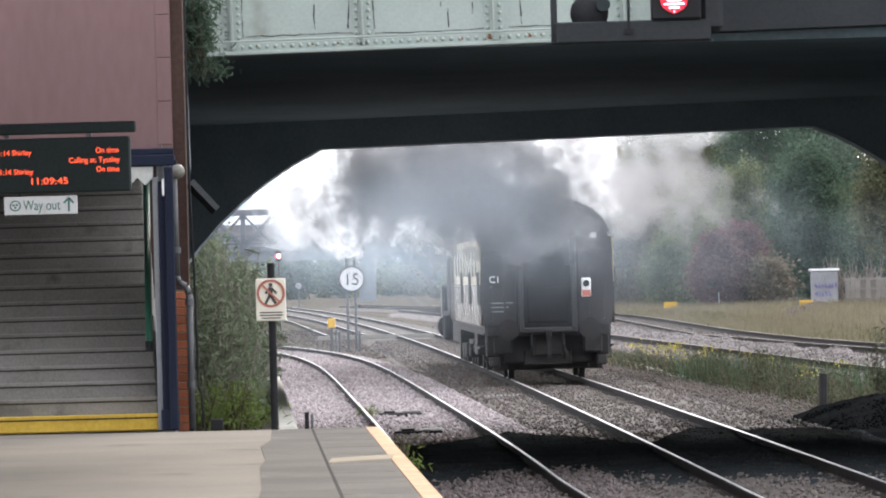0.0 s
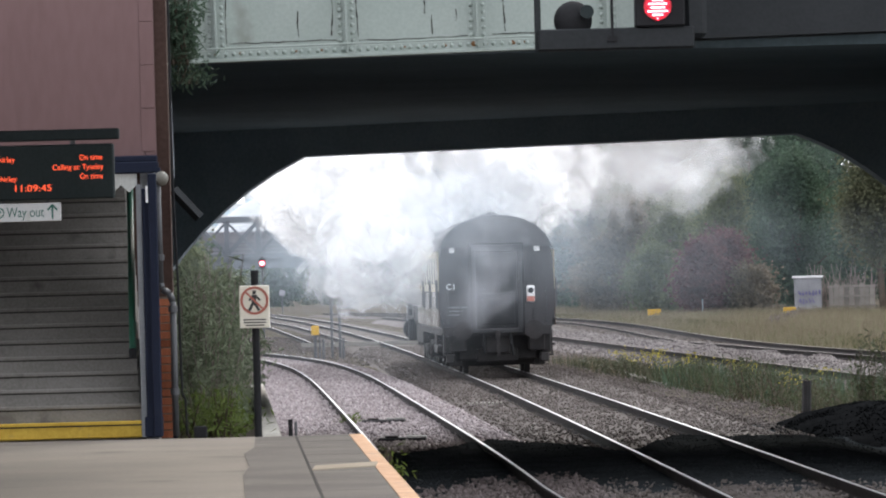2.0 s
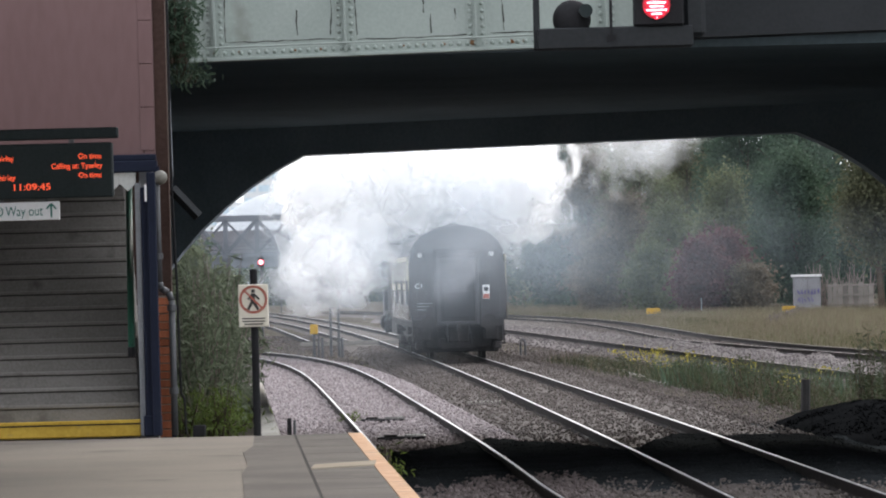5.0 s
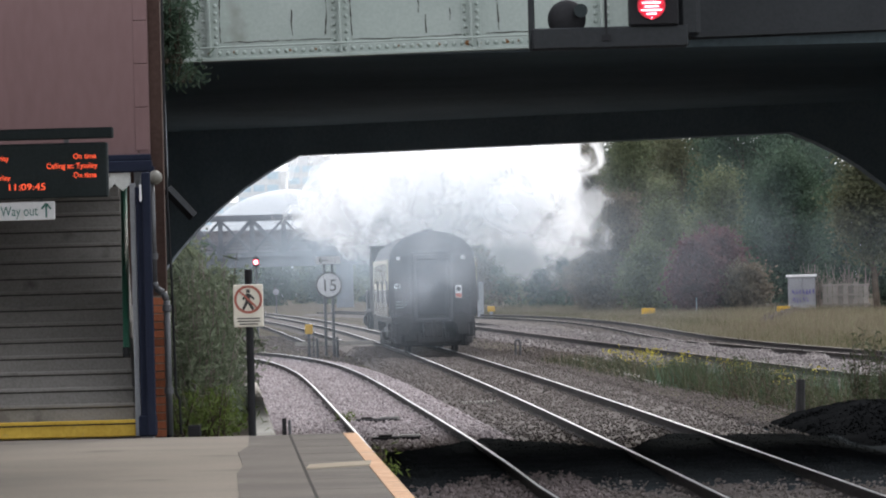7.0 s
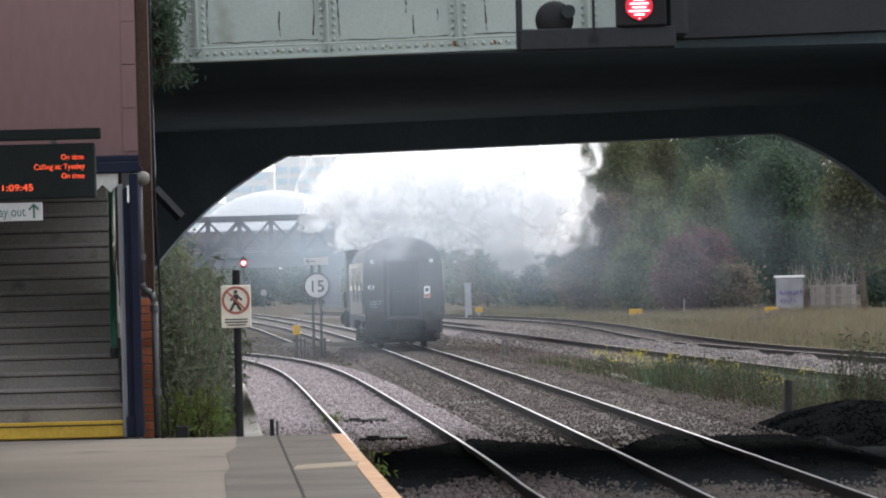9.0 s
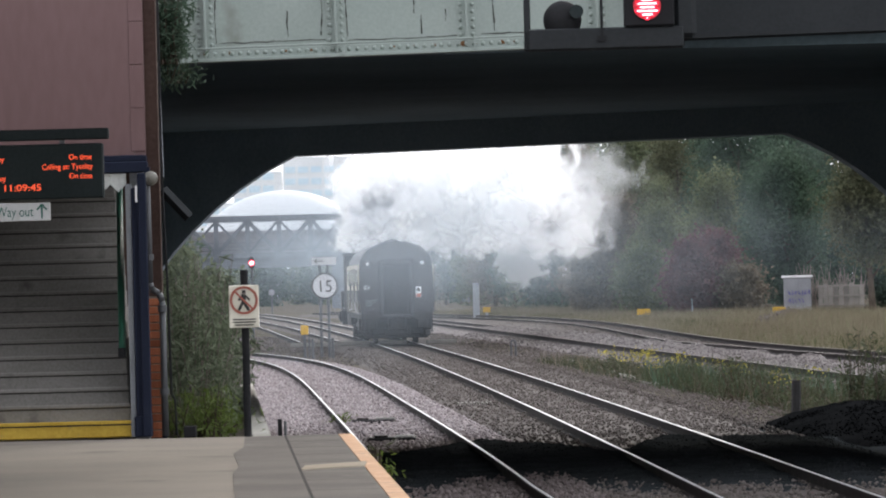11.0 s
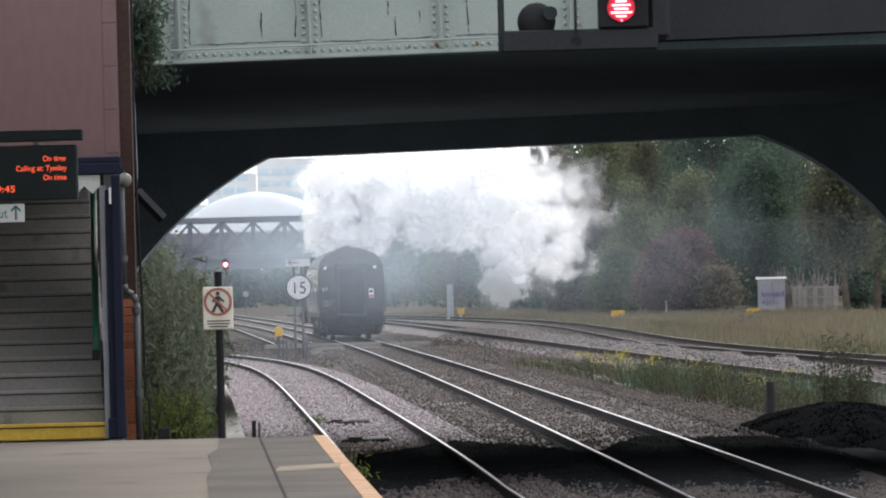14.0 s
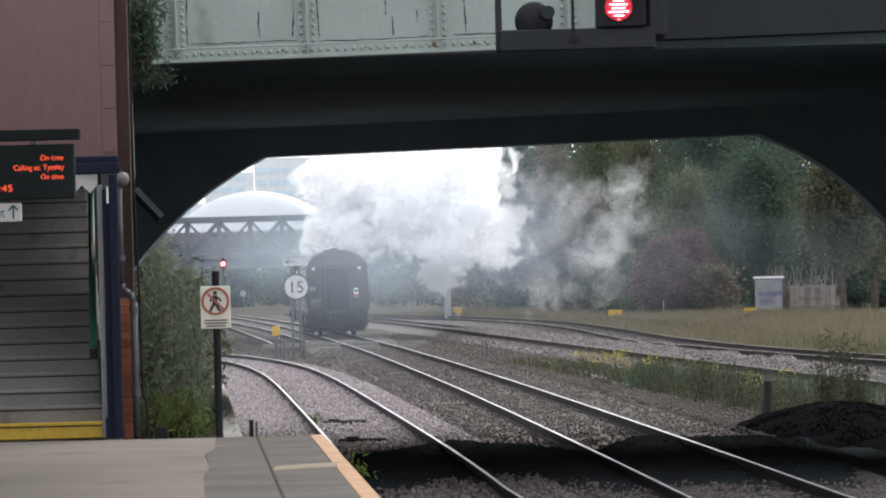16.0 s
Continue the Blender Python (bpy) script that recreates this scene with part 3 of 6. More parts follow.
part("base_post", boxes((-2.715, -2.665, 24.05, 24.15, 0.78, 1.93), bevel=0.01), M["blue_paint"], building)

brick_pier = thing("brick_pier", "narrow orange brick pier at the foot of the bridge", "pier", pose(0, 36, 0), kind="structure")
part("core", boxes((-2.835, -2.69, 24.26, 24.5, 0.7, 2.15)), M["mortar"], brick_pier)
part("upper_pier", boxes((-2.83, -2.69, 24.25, 24.5, 2.15, 6.6)), M["brown_wall"], brick_pier, "brown painted upper pier")
brick_mesh = None
for r in range(17):
    for c in range(1):
        zb = 0.78 + r * 0.08
        if brick_mesh is None:
            b = part("brick", boxes((-0.068, 0.068, -0.05, 0.05, 0, 0.069), bevel=0.006), M["brick"], brick_pier)
            brick_mesh = b.data
        else:
            b = new("brick", brick_mesh)
            b.parent = brick_pier
        b.location = (-2.764 + (0.004 if r % 2 else -0.004), 24.295, zb)

drain = thing("drainpipe", "dark grey cast iron drainpipe with a kinked joint", "drainpipe", pose(0, 36, 0))
pipe = [(-2.80, 24.02, 3.3), (-2.795, 24.02, 2.28), (-2.78, 24.02, 2.22), (-2.71, 24.02, 2.18), (-2.68, 24.02, 2.10), (-2.68, 24.02, 0.8)]
part("pipe", tubes(pipe, 0.032, 12), M["steel_grey"], drain, smooth=True)
for p in ((-2.68, 24.02, 2.0), (-2.68, 24.02, 1.2), (-2.795, 24.02, 2.5)):
    part("collar", tubes([p, (p[0], p[1], p[2] + 0.06)], 0.045, 12), M["steel_grey"], drain)
cable = thing("cable", "thin black cable hanging down the pier", "cable", pose(0, 36, 0))
part("conduit", tubes([(-2.665, 24.2, 6.2), (-2.66, 24.2, 3.2), (-2.635, 24.2, 2.3), (-2.62, 24.2, 1.2), (-2.59, 24.2, 1.15), (-2.58, 24.2, 0.8)], 0.012, 6), M["black"], cable)
part("conduit", tubes([(-2.68, 24.2, 6.2), (-2.655, 24.2, 4.0), (-2.645, 24.2, 3.3)], 0.006, 6), M["grey_paint"], cable)
lamp = thing("wall_lamp", "round frosted wall lamp beside the canopy", "lamp", pose(0, 36, 0))
bm = bmesh.new()
bmesh.ops.create_uvsphere(bm, u_segments=16, v_segments=10, radius=0.07, matrix=Matrix.Translation((-2.76, 24.0, 3.29)))
part("globe", bm, M["lamp_glass"], lamp, smooth=True)
part("mount", boxes((-2.82, -2.77, 24.0, 24.1, 3.27, 3.40)), M["blue_paint"], lamp)
drain_box = thing("ground_box", "small black box on the ground by the platform end", "box", pose(0, 35.4, 0))
part("case", boxes((-2.47, -2.35, 23.75, 23.87, 0.8, 0.91), bevel=0.01), M["black"], drain_box)

# hanging display and way-out sign
DY = 47.5
display = thing("departure_display", "black hanging departure display with orange LED text", "display")
part("casing", boxes((-4.45, -2.545, DY, DY + 0.14, 2.925, 3.345), bevel=0.012), M["black_plastic"], display)
part("support_bar", boxes((-5.2, -2.50, DY + 0.02, DY + 0.12, 3.375, 3.46), bevel=0.01), M["black_plastic"], display)
for x in (-2.86, -3.49, -4.1):
    part("hanger", boxes((x - 0.02, x + 0.02, DY + 0.05, DY + 0.09, 3.34, 3.38)), M["steel_grey"], display)
part("drop_rod", boxes((-4.9, -4.84, DY + 0.04, DY + 0.10, 3.46, 5.3)), M["steel_grey"], display)


def led(text, x, zz, size, wide=1.05, align="LEFT"):
    lettering("led_text", text, size, M["led"], display, Matrix.Translation((x, DY - 0.004, zz)), align, 0.001, wide)


led("On time", -2.63, 3.222, 0.058, 0.9, "RIGHT")
led("On time", -2.63, 3.078, 0.058, 0.9, "RIGHT")
led("Calling at: Tyseley", -2.625, 3.15, 0.058, 0.92, "RIGHT")
led("11:14 Shirley", -3.30, 3.217, 0.058, 0.95, "RIGHT")
led("11:14 Shirley", -3.29, 3.07, 0.058, 0.95, "RIGHT")
led("11:09:45", -3.17, 2.992, 0.07, 1.25, "CENTER")

exit_sign = thing("exit_sign", "white way out sign hanging below the display", "sign")
part("board", boxes((-3.52, -2.96, DY + 0.03, DY + 0.07, 2.762, 2.902), bevel=0.006), M["sign_white"], exit_sign)
for x in (-3.4, -3.06):
    part("hanger", boxes((x - 0.01, x + 0.01, DY + 0.04, DY + 0.06, 2.89, 2.93)), M["steel_grey"], exit_sign)
lettering("wording", "Way out", 0.108, M["sign_green"], exit_sign, Matrix.Translation((-3.375, DY + 0.028, 2.797)), "LEFT", 0.001, 0.74)
part("arrow", boxes((-3.032, -3.018, DY + 0.026, DY + 0.03, 2.78, 2.885)), M["sign_green"], exit_sign)
for s in (-1, 1):
    bm = bmesh.new()
    box(bm, -0.007, 0.007, DY + 0.026, DY + 0.03, -0.055, 0.0, m=Matrix.Translation((-3.025, 0, 2.886)) @ pose(0, 0, 0, 0, s * 42, 0))
    part("arrow_barb", bm, M["sign_green"], exit_sign)
bm = bmesh.new()
disc(bm, -3.435, DY + 0.028, 2.832, 0.042, 0.004)
badge = part("badge", bm, M["sign_green"], exit_sign, "round green badge")
bm = bmesh.new()
disc(bm, -3.435, DY + 0.025, 2.832, 0.033, 0.003)
part("badge_face", bm, M["sign_white"], badge)
bm = bmesh.new()
for dx, dz in ((-0.012, 0.006), (0.012, 0.006), (0.0, -0.014)):
    disc(bm, -3.435 + dx, DY + 0.0225, 2.832 + dz, 0.009, 0.002, 10)
part("badge_mark", bm, M["sign_green"], badge)

# ---------------- bridge ----------------
bridge = thing("road_bridge", "riveted plate girder road bridge with a sooty underside", "bridge", kind="structure")
GY, GZ = 69.75, 4.78
girder = thing("plate_girder", "pale green riveted plate girder with peeling paint", "girder", Matrix.Translation((-2.8, 0, 4.73)) @ pose(0, 0, 0, 0, -0.85, 0) @ Matrix.Translation((2.8, 0, -4.73)), kind="structure")
part("web", boxes((-3.6, 2.30, GY, GY + 0.03, GZ, 6.6)), M["girder_pale"], girder)
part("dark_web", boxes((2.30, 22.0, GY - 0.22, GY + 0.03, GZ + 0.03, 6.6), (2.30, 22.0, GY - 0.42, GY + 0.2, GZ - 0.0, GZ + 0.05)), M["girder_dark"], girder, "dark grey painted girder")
part("flange", boxes((-3.3, 2.30, GY - 0.16, GY + 0.2, GZ - 0.035, GZ), bevel=0.004), M["girder_pale"], girder)
part("flange_angle", boxes((-3.3, 2.30, GY - 0.022, GY, GZ, GZ + 0.10), bevel=0.004), M["girder_pale"], girder)
for x in (-2.55, -1.085, 0.385, 1.85):
    part("stiffener", boxes((x - 0.11, x + 0.11, GY - 0.018, GY, GZ + 0.10, 6.5), (x - 0.012, x + 0.012, GY - 0.13, GY - 0.01, GZ + 0.02, 6.5), bevel=0.003), M["girder_pale"], girder)
bm = bmesh.new()
bmesh.ops.create_icosphere(bm, subdivisions=1, radius=0.027)
bmesh.ops.transform(bm, matrix=Matrix.Diagonal((1, 0.7, 1, 1)), verts=bm.verts)
first = part("rivet", bm, M["girder_pale"], girder, smooth=True)
first.location = (-2.62, GY - 0.02, GZ + 0.2)


def rivet(x, y, zz):
    r = new("rivet", first.data)
    r.parent, r.location = girder, (x, y, zz)


for x in (-2.55, -1.085, 0.385, 1.85):
    for k in range(9):
        for s in (-0.07, 0.07):
            rivet(x + s, GY - 0.02, GZ + 0.16 + k * 0.085)
for k in range(58):
    rivet(-3.2 + k * 0.094, GY - 0.024, GZ + 0.055)
# peeled cracks and rust
rng = random.Random(4)
for x, z0, z1 in ((-2.43, 4.95, 5.5), (-1.25, 5.0, 5.5), (-0.95, 4.98, 5.45), (-0.12, 4.97, 5.15), (-0.2, 5.2, 5.45), (0.7, 4.97, 5.45), (-1.62, 5.0, 5.22), (-2.62, 5.0, 5.5), (0.15, 5.1, 5.2)):
    bm = bmesh.new()
    px, pz = x, z0
    while pz < z1:
        nx, nz = px + rng.uniform(-0.008, 0.008), pz + rng.uniform(0.04, 0.08)
        wd = rng.uniform(0.002, 0.009)
        box(bm, -wd, wd, GY - 0.006, GY - 0.001, 0, (nz - pz) * 1.1, m=Matrix.Translation((px, 0, pz)) @ pose(0, 0, 0, 0, math.degrees(math.atan2(nx - px, nz - pz)), 0))
        px, pz = nx, nz
    part("paint_crack", bm, M["crack"], girder)
for x0, x1, zz in ((-2.4, -1.3, 4.95), (-0.95, 0.2, 4.93), (0.55, 1.0, 4.94)):
    bm = bmesh.new()
    px = x0
    pz = zz
    while px < x1:
        nx, nz = px + rng.uniform(0.05, 0.14), zz + rng.uniform(-0.009, 0.009)
        wd = rng.uniform(0.002, 0.006)
        box(bm, 0, (nx - px) * 1.05, GY - 0.006, GY - 0.001, -wd, wd, m=Matrix.Translation((px, 0, pz)) @ pose(0, 0, 0, 0, -math.degrees(math.atan2(nz - pz, nx - px)), 0))
        px, pz = nx, nz
    part("paint_crack", bm, M["crack"], girder)
stains = [(0.34, 0.03), (0.78, 0.025), (0.47, 0.02), (-0.3, 0.012)] + [(-2.5 + k * 0.29 + rng.uniform(-0.1, 0.1), rng.uniform(0.008, 0.02)) for k in range(16)]
for x, s in stains:
    bm = bmesh.new()
    bmesh.ops.create_icosphere(bm, subdivisions=2, radius=s)
    for vtx in bm.verts:
        vtx.co *= 1 + 0.6 * noise.noise(vtx.co * 40)
        vtx.co.y *= 0.25
    bmesh.ops.translate(bm, vec=(x, GY - 0.024, GZ + 0.06), verts=bm.verts)
    part("rust_patch", bm, M["rust"], girder)


bm = bmesh.new()
tube(bm, (-3.0, GY - 0.17, GZ + 0.115), (1.9, GY - 0.17, GZ + 0.115), 0.011, 0.011, 6)
part("conduit", bm, M["girder_pale"], girder, "thin pale conduit along the flange")
for x in (-2.47, -1.0, 0.47, 1.86):
    part("conduit_bracket", boxes((x - 0.012, x + 0.012, GY - 0.18, GY - 0.15, GZ, GZ + 0.12)), M["girder_pale"], girder)
for x, zz in ((-2.1, 5.5), (-1.98, 5.5), (-0.62, 5.52), (-0.5, 5.52)):
    rivet(x, GY - 0.004, zz)


def far_y(x):
    return 93.0 - 0.73 * x


# deck, cross girders and the far portal with curved knees
bm = bmesh.new()
lo = [(-9, 70.0), (22, 70.0), (22, far_y(22) + 0.8), (-9, far_y(-9) + 0.8)]
a = [bm.verts.new((x, y, 4.78 if y < 71 else 4.62)) for x, y in lo]
b = [bm.verts.new((x, y, 5.6)) for x, y in lo]
bm.faces.new(a[::-1])
bm.faces.new(b)
for i in range(4):
    j = (i + 1) % 4
    bm.faces.new((a[i], a[j], b[j], b[i]))
part("deck", bm, M["soffit"], bridge)

def arc(x0, z0, r, a0, a1, s, n=12):
    out = []
    for i in range(n + 1):
        a = radians(a0 + (a1 - a0) * i / n)
        out.append((x0 + s * r * (math.sin(a) - math.sin(radians(a0))), z0 - r * (math.cos(radians(a0)) - math.cos(a))))
    return out


left = arc(-2.17, 4.205, 5.58, 24, 84, -1)
right = arc(5.05, 4.235, 4.08, 22, 84, 1)
bm = bmesh.new()
rim = left[::-1] + right
strips = list(zip(rim, rim[1:]))
for (xa, za), (xb, zb) in strips:
    q = []
    for x, zz in ((xa, za), (xb, zb)):
        y = far_y(x)
        q.append([bm.verts.new((x, y, zz)), bm.verts.new((x, y + 1.0, zz)), bm.verts.new((x, y, 6.6)), bm.verts.new((x, y + 1.0, 6.6))])
    (a0, a1, a2, a3), (b0, b1, b2, b3) = q
    for f in ((a0, b0, b2, a2), (a1, a3, b3, b1), (a0, a1, b1, b0), (a2, b2, b3, a3)):
        bm.faces.new(f)
bmesh.ops.remove_doubles(bm, verts=bm.verts, dist=0.001)
part("portal", bm, M["soot"], bridge, "dark far portal girder with curved knees")
xl, xr = left[-1][0], right[-1][0]
part("abutment", boxes((-12, xl + 0.02, 70.3, 98.5, -0.6, 6.6)), M["soot"], bridge)
part("pier", boxes((xr - 0.02, xr + 1.3, 70.3, far_y(xr) + 0.9, -0.6, 6.6)), M["soot"], bridge)
part("far_girder", boxes((xr, 22, far_y(xr) - 2, far_y(xr) - 1.6, 4.2, 6.6)), M["soot"], bridge)
part("near_return", boxes((-12, -3.2, 69.0, 70.2, 0.4, 6.6)), M["brown_wall"], bridge)
bm = bmesh.new()
tube(bm, (-2.98, 67.5, 3.30), (-2.70, 67.5, 2.99), 0.06, 0.06, 4)
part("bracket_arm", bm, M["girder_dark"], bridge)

# ---------------- colour light signal on the bridge ----------------
signal = thing("bridge_signal", "grey bracketed colour light signal showing red", "signal", pose(0, 40.5, 0))
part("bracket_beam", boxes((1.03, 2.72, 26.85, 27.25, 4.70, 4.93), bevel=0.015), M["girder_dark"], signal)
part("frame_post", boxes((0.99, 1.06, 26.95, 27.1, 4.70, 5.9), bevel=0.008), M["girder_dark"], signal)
part("mid_post", boxes((1.815, 1.845, 26.84, 26.87, 4.80, 5.9), (1.78, 1.88, 26.83, 26.87, 4.78, 4.84)), M["black"], signal)
part("head", boxes((2.08, 2.62, 26.8, 27.2, 4.93, 6.0), bevel=0.02), M["black"], signal, "black signal head")
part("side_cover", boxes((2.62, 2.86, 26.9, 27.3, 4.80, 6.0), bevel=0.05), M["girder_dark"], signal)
bm = bmesh.new()
bmesh.ops.create_uvsphere(bm, u_segments=20, v_segments=12, radius=0.21, matrix=Matrix.Translation((1.41, 27.05, 5.03)) @ Matrix.Diagonal((1, 0.7, 1, 1)))
part("bell", bm, M["black"], signal, "black domed cover", smooth=True)
bm = bmesh.new()
disc(bm, 1.56, 26.86, 5.11, 0.075, 0.12, 18)
part("bell_face", bm, M["black_plastic"], signal)
bm = bmesh.new()
disc(bm, 2.325, 26.79, 5.15, 0.15, 0.04, 28)
part("lens", bm, M["red_lens_dim"], signal, "dim red lens")
for k, wd in enumerate((0.004, 0.055, 0.11, 0.075, 0.10, 0.06, 0.08, 0.04)):
    band = part("lens_band", boxes((2.325 - wd - 0.018, 2.325 + wd + 0.018, 26.757, 26.768, 4.996 + k * 0.04, 5.031 + k * 0.04), bevel=0.005), M["red_lamp"], signal, "glowing red row of the lens")
    part("lens_row", boxes((2.325 - wd, 2.325 + wd, 26.750, 26.757, 5.005 + k * 0.04, 5.022 + k * 0.04)), M["red_lamp_core"], band)
part("hood", boxes((2.12, 2.56, 26.6, 26.8, 5.34, 5.37)), M["black"], signal)

# ---------------- platform end sign ----------------
post = thing("warning_sign", "cream pedestrian prohibition sign on a black post", "sign", pose(0, 36, 0))
part("post", tubes([(-1.885, 24.0, 0.55), (-1.885, 24.0, 2.38)], 0.037, 14), M["black"], post)
part("board", boxes((-2.035, -1.745, 23.93, 23.955, 1.825, 2.235), bevel=0.008), M["sign_cream"], post)
bm = bmesh.new()
for i in range(40):
    box(bm, -0.0115, 0.0115, -0.002, 0.002, 0.112, 0.136, m=Matrix.Translation((-1.89, 23.924, 2.09)) @ pose(0, 0, 0, 0, 9 * i, 0))
part("ring", bm, M["sign_red"], post, "red prohibition ring")
fig = boxes((-0.015, 0.015, -0.002, 0.002, 0.055, 0.085))
for (x0, z0, x1, z1, r) in ((0.0, 0.05, -0.005, -0.01, 0.02), (-0.005, -0.01, 0.04, -0.085, 0.012), (-0.005, -0.01, -0.045, -0.085, 0.012), (0.01, 0.04, 0.05, 0.0, 0.009), (-0.01, 0.04, -0.045, 0.0, 0.009)):
    tube(fig, (x0, 0, z0), (x1, 0, z1), r, r, 6)
bmesh.ops.transform(fig, matrix=Matrix.Translation((-1.89, 23.922, 2.09)) @ Matrix.Diagonal((1.15, 0.1, 1.15, 1)), verts=fig.verts)
part("pictogram", fig, M["sign_black"], post, "black walking pictogram")
bm = bmesh.new()
box(bm, -0.125, 0.125, -0.002, 0.002, -0.009, 0.009, m=Matrix.Translation((-1.89, 23.916, 2.09)) @ pose(0, 0, 0, 0, 45, 0))
part("slash", bm, M["sign_red"], post)
for k in range(3):
    part("wording_bar", boxes((-2.0 + 0.02 * (k == 2), -1.78 - 0.02 * (k == 2), 23.925, 23.929, 1.90 - k * 0.027, 1.912 - k * 0.027)), M["sign_black"], post)
small_post = thing("stub_post", "short black stub post by the platform edge", "post", pose(0, 35.55, 0))
part("stub", tubes([(-1.555, 23.7, 0.55), (-1.555, 23.7, 0.95)], 0.022, 10), M["black"], small_post)
part("stub", tubes([(-1.505, 23.7, 0.55), (-1.505, 23.7, 0.93)], 0.014, 10), M["steel_grey"], small_post)

# ---------------- speed sign and trackside boxes ----------------
speed = thing("speed_sign", "round white fifteen speed sign with an arrow board on twin posts", "sign", pose(0, 136.5, 0))
for x in (-4.37, -4.08):
    part("post", tubes([(x, 91.0, -0.5), (x, 91.0, 3.1)], 0.055, 10), M["steel_grey"], speed)
bm = bmesh.new()
disc(bm, -4.2, 90.9, 2.23, 0.49, 0.04)
part("rim", bm, M["sign_black"], speed, "dark rim")
bm = bmesh.new()
disc(bm, -4.2, 90.87, 2.23, 0.43, 0.04)
part("face", bm, M["sign_grey"], speed)
lettering("numerals", "15", 0.62, M["sign_black"], speed, Matrix.Translation((-4.2, 90.845, 2.01)), "CENTER", 0.002, 0.95)
part("arrow_board", boxes((-4.66, -3.76, 90.88, 90.93, 3.0, 3.28)), M["sign_grey"], speed)
bm = boxes((-4.55, -4.22, 90.86, 90.875, 3.125, 3.155))
for s in (-1, 1):
    box(bm, 0, 0.16, 90.86, 90.875, -0.015, 0.015, m=Matrix.Translation((-4.56, 0, 3.14)) @ pose(0, 0, 0, 0, s * 40, 0))
part("arrow", bm, M["sign_black"], speed)

side_box = thing("trackside_box", "yellow equipment box on a short grey stand", "box", pose(0, 135, 0))
part("case", boxes((-5.06, -4.79, 89.8, 90.1, 0.48, 0.82), bevel=0.02), M["yellow_box"], side_box)
part("stand", boxes((-4.98, -4.88, 89.9, 90.0, -0.5, 0.48), (-4.8, -4.74, 89.9, 90.0, -0.5, 0.4)), M["steel_grey"], side_box)
for x, y in ((-3.9, 224), (-4.6, 223)):
    sp = thing("stub_post", "short grey trackside stub post", "post", group="stub posts by the speed sign")
    part("stub", tubes([(x, y, -0.5), (x, y, 0.35)], 0.05, 8), M["steel_grey"], sp)
rod = thing("cable_cover", "pale cable cover laid across the track", "cable cover", pose(0, 146.4, 0))
part("cover", boxes((-5.9, -1.3, 97.6, 97.75, -0.14, 0.02), bevel=0.01), M["concrete"], rod)
part("cover", boxes((-0.6, 0.6, 96.6, 96.75, -0.14, 0.02), bevel=0.01), M["concrete"], rod)

hoop = thing("track_marker", "small dark hoop marker in the ballast", "marker", pose(0, 126, 0))
part("loop", tubes([(2.36, 84, -0.3), (2.36, 84, 0.15), (2.40, 84, 0.22), (2.48, 84, 0.22), (2.52, 84, 0.15), (2.52, 84, -0.3)], 0.035, 8), M["steel_grey"], hoop)

stump = thing("timber_stump", "dark weathered timber stump among weeds", "stump", pose(0, 61.5, 0))
bm = bmesh.new()
tube(bm, (5.80, 41, -0.6), (5.84, 41, 0.46), 0.085, 0.075, 8)
part("post", bm, M["underframe"], stump)

relay = thing("relay_cabinet", "pale grey lineside cabinet sprayed with purple graffiti", "cabinet", pose(0, 225, 0))
part("body", boxes((20.8, 22.4, 150, 151, -0.3, 2.0), bevel=0.02), M["cabinet"], relay)
part("top", boxes((20.7, 22.5, 149.9, 151.1, 2.0, 2.14), bevel=0.02), M["sign_white"], relay)
part("door", boxes((20.9, 21.58, 149.95, 150.0, 0.1, 1.9), (21.62, 22.3, 149.95, 150.0, 0.1, 1.9), bevel=0.01), M["cabinet"], relay)
rng = random.Random(9)
for row, zz in ((0, 1.1), (1, 0.6)):
    for k in range(7 if row == 0 else 5):
        x = 21.0 + k * 0.2
        bm = tubes([(x + rng.uniform(0, 0.16), 149.93, zz + rng.uniform(-0.18, 0.18)) for _ in range(5)], 0.025, 5)
        part("graffiti_stroke", bm, M["graffiti"], relay)
fence = thing("board_fence", "weathered grey board fence panels beside the cabinet", "fence", pose(0, 225, 0))
for k in range(9):
    x = 22.85 + k * 0.31
    part("board", boxes((x, x + 0.28, 150.4, 150.46, -0.2, 1.5 + 0.12 * math.sin(k * 2.3)), bevel=0.01), M["fence"], fence)
for k in range(3):
    part("rail", boxes((22.8, 25.7, 150.34, 150.4, 0.2 + k * 0.6, 0.3 + k * 0.6)), M["fence"], fence)

for x, y, z0, wd in ((12.1, 375, -0.0, 0.22), (12.62, 379, -0.02, 0.2), (19.2, 352, 0.02, 0.36), (3.2, 427, 0.15, 0.25)):
    yb = thing("trackside_box", "small yellow equipment box in the dry grass", "box", group="yellow boxes in the grass")
    part("case", boxes((x - wd, x + wd, y, y + 0.4, z0, z0 + 0.36), bevel=0.02), M["yellow_box"], yb)
    part("stand", boxes((x - 0.1, x + 0.1, y + 0.1, y + 0.3, -0.6, z0)), M["grey_paint"], yb)
white_post = thing("location_case", "tall white location case beside the line", "cabinet", pose(0, 255, 0))
part("body", boxes((2.25, 2.7, 170, 170.5, -0.4, 2.2), bevel=0.03), M["grey_paint"], white_post)
wire = thing("survey_post", "thin pale marker post in the grass", "post", pose(0, 225, 0))
part("pole", tubes([(15.2, 150, -0.3), (15.2, 150, 0.9)], 0.035, 6), M["grey_paint"], wire)

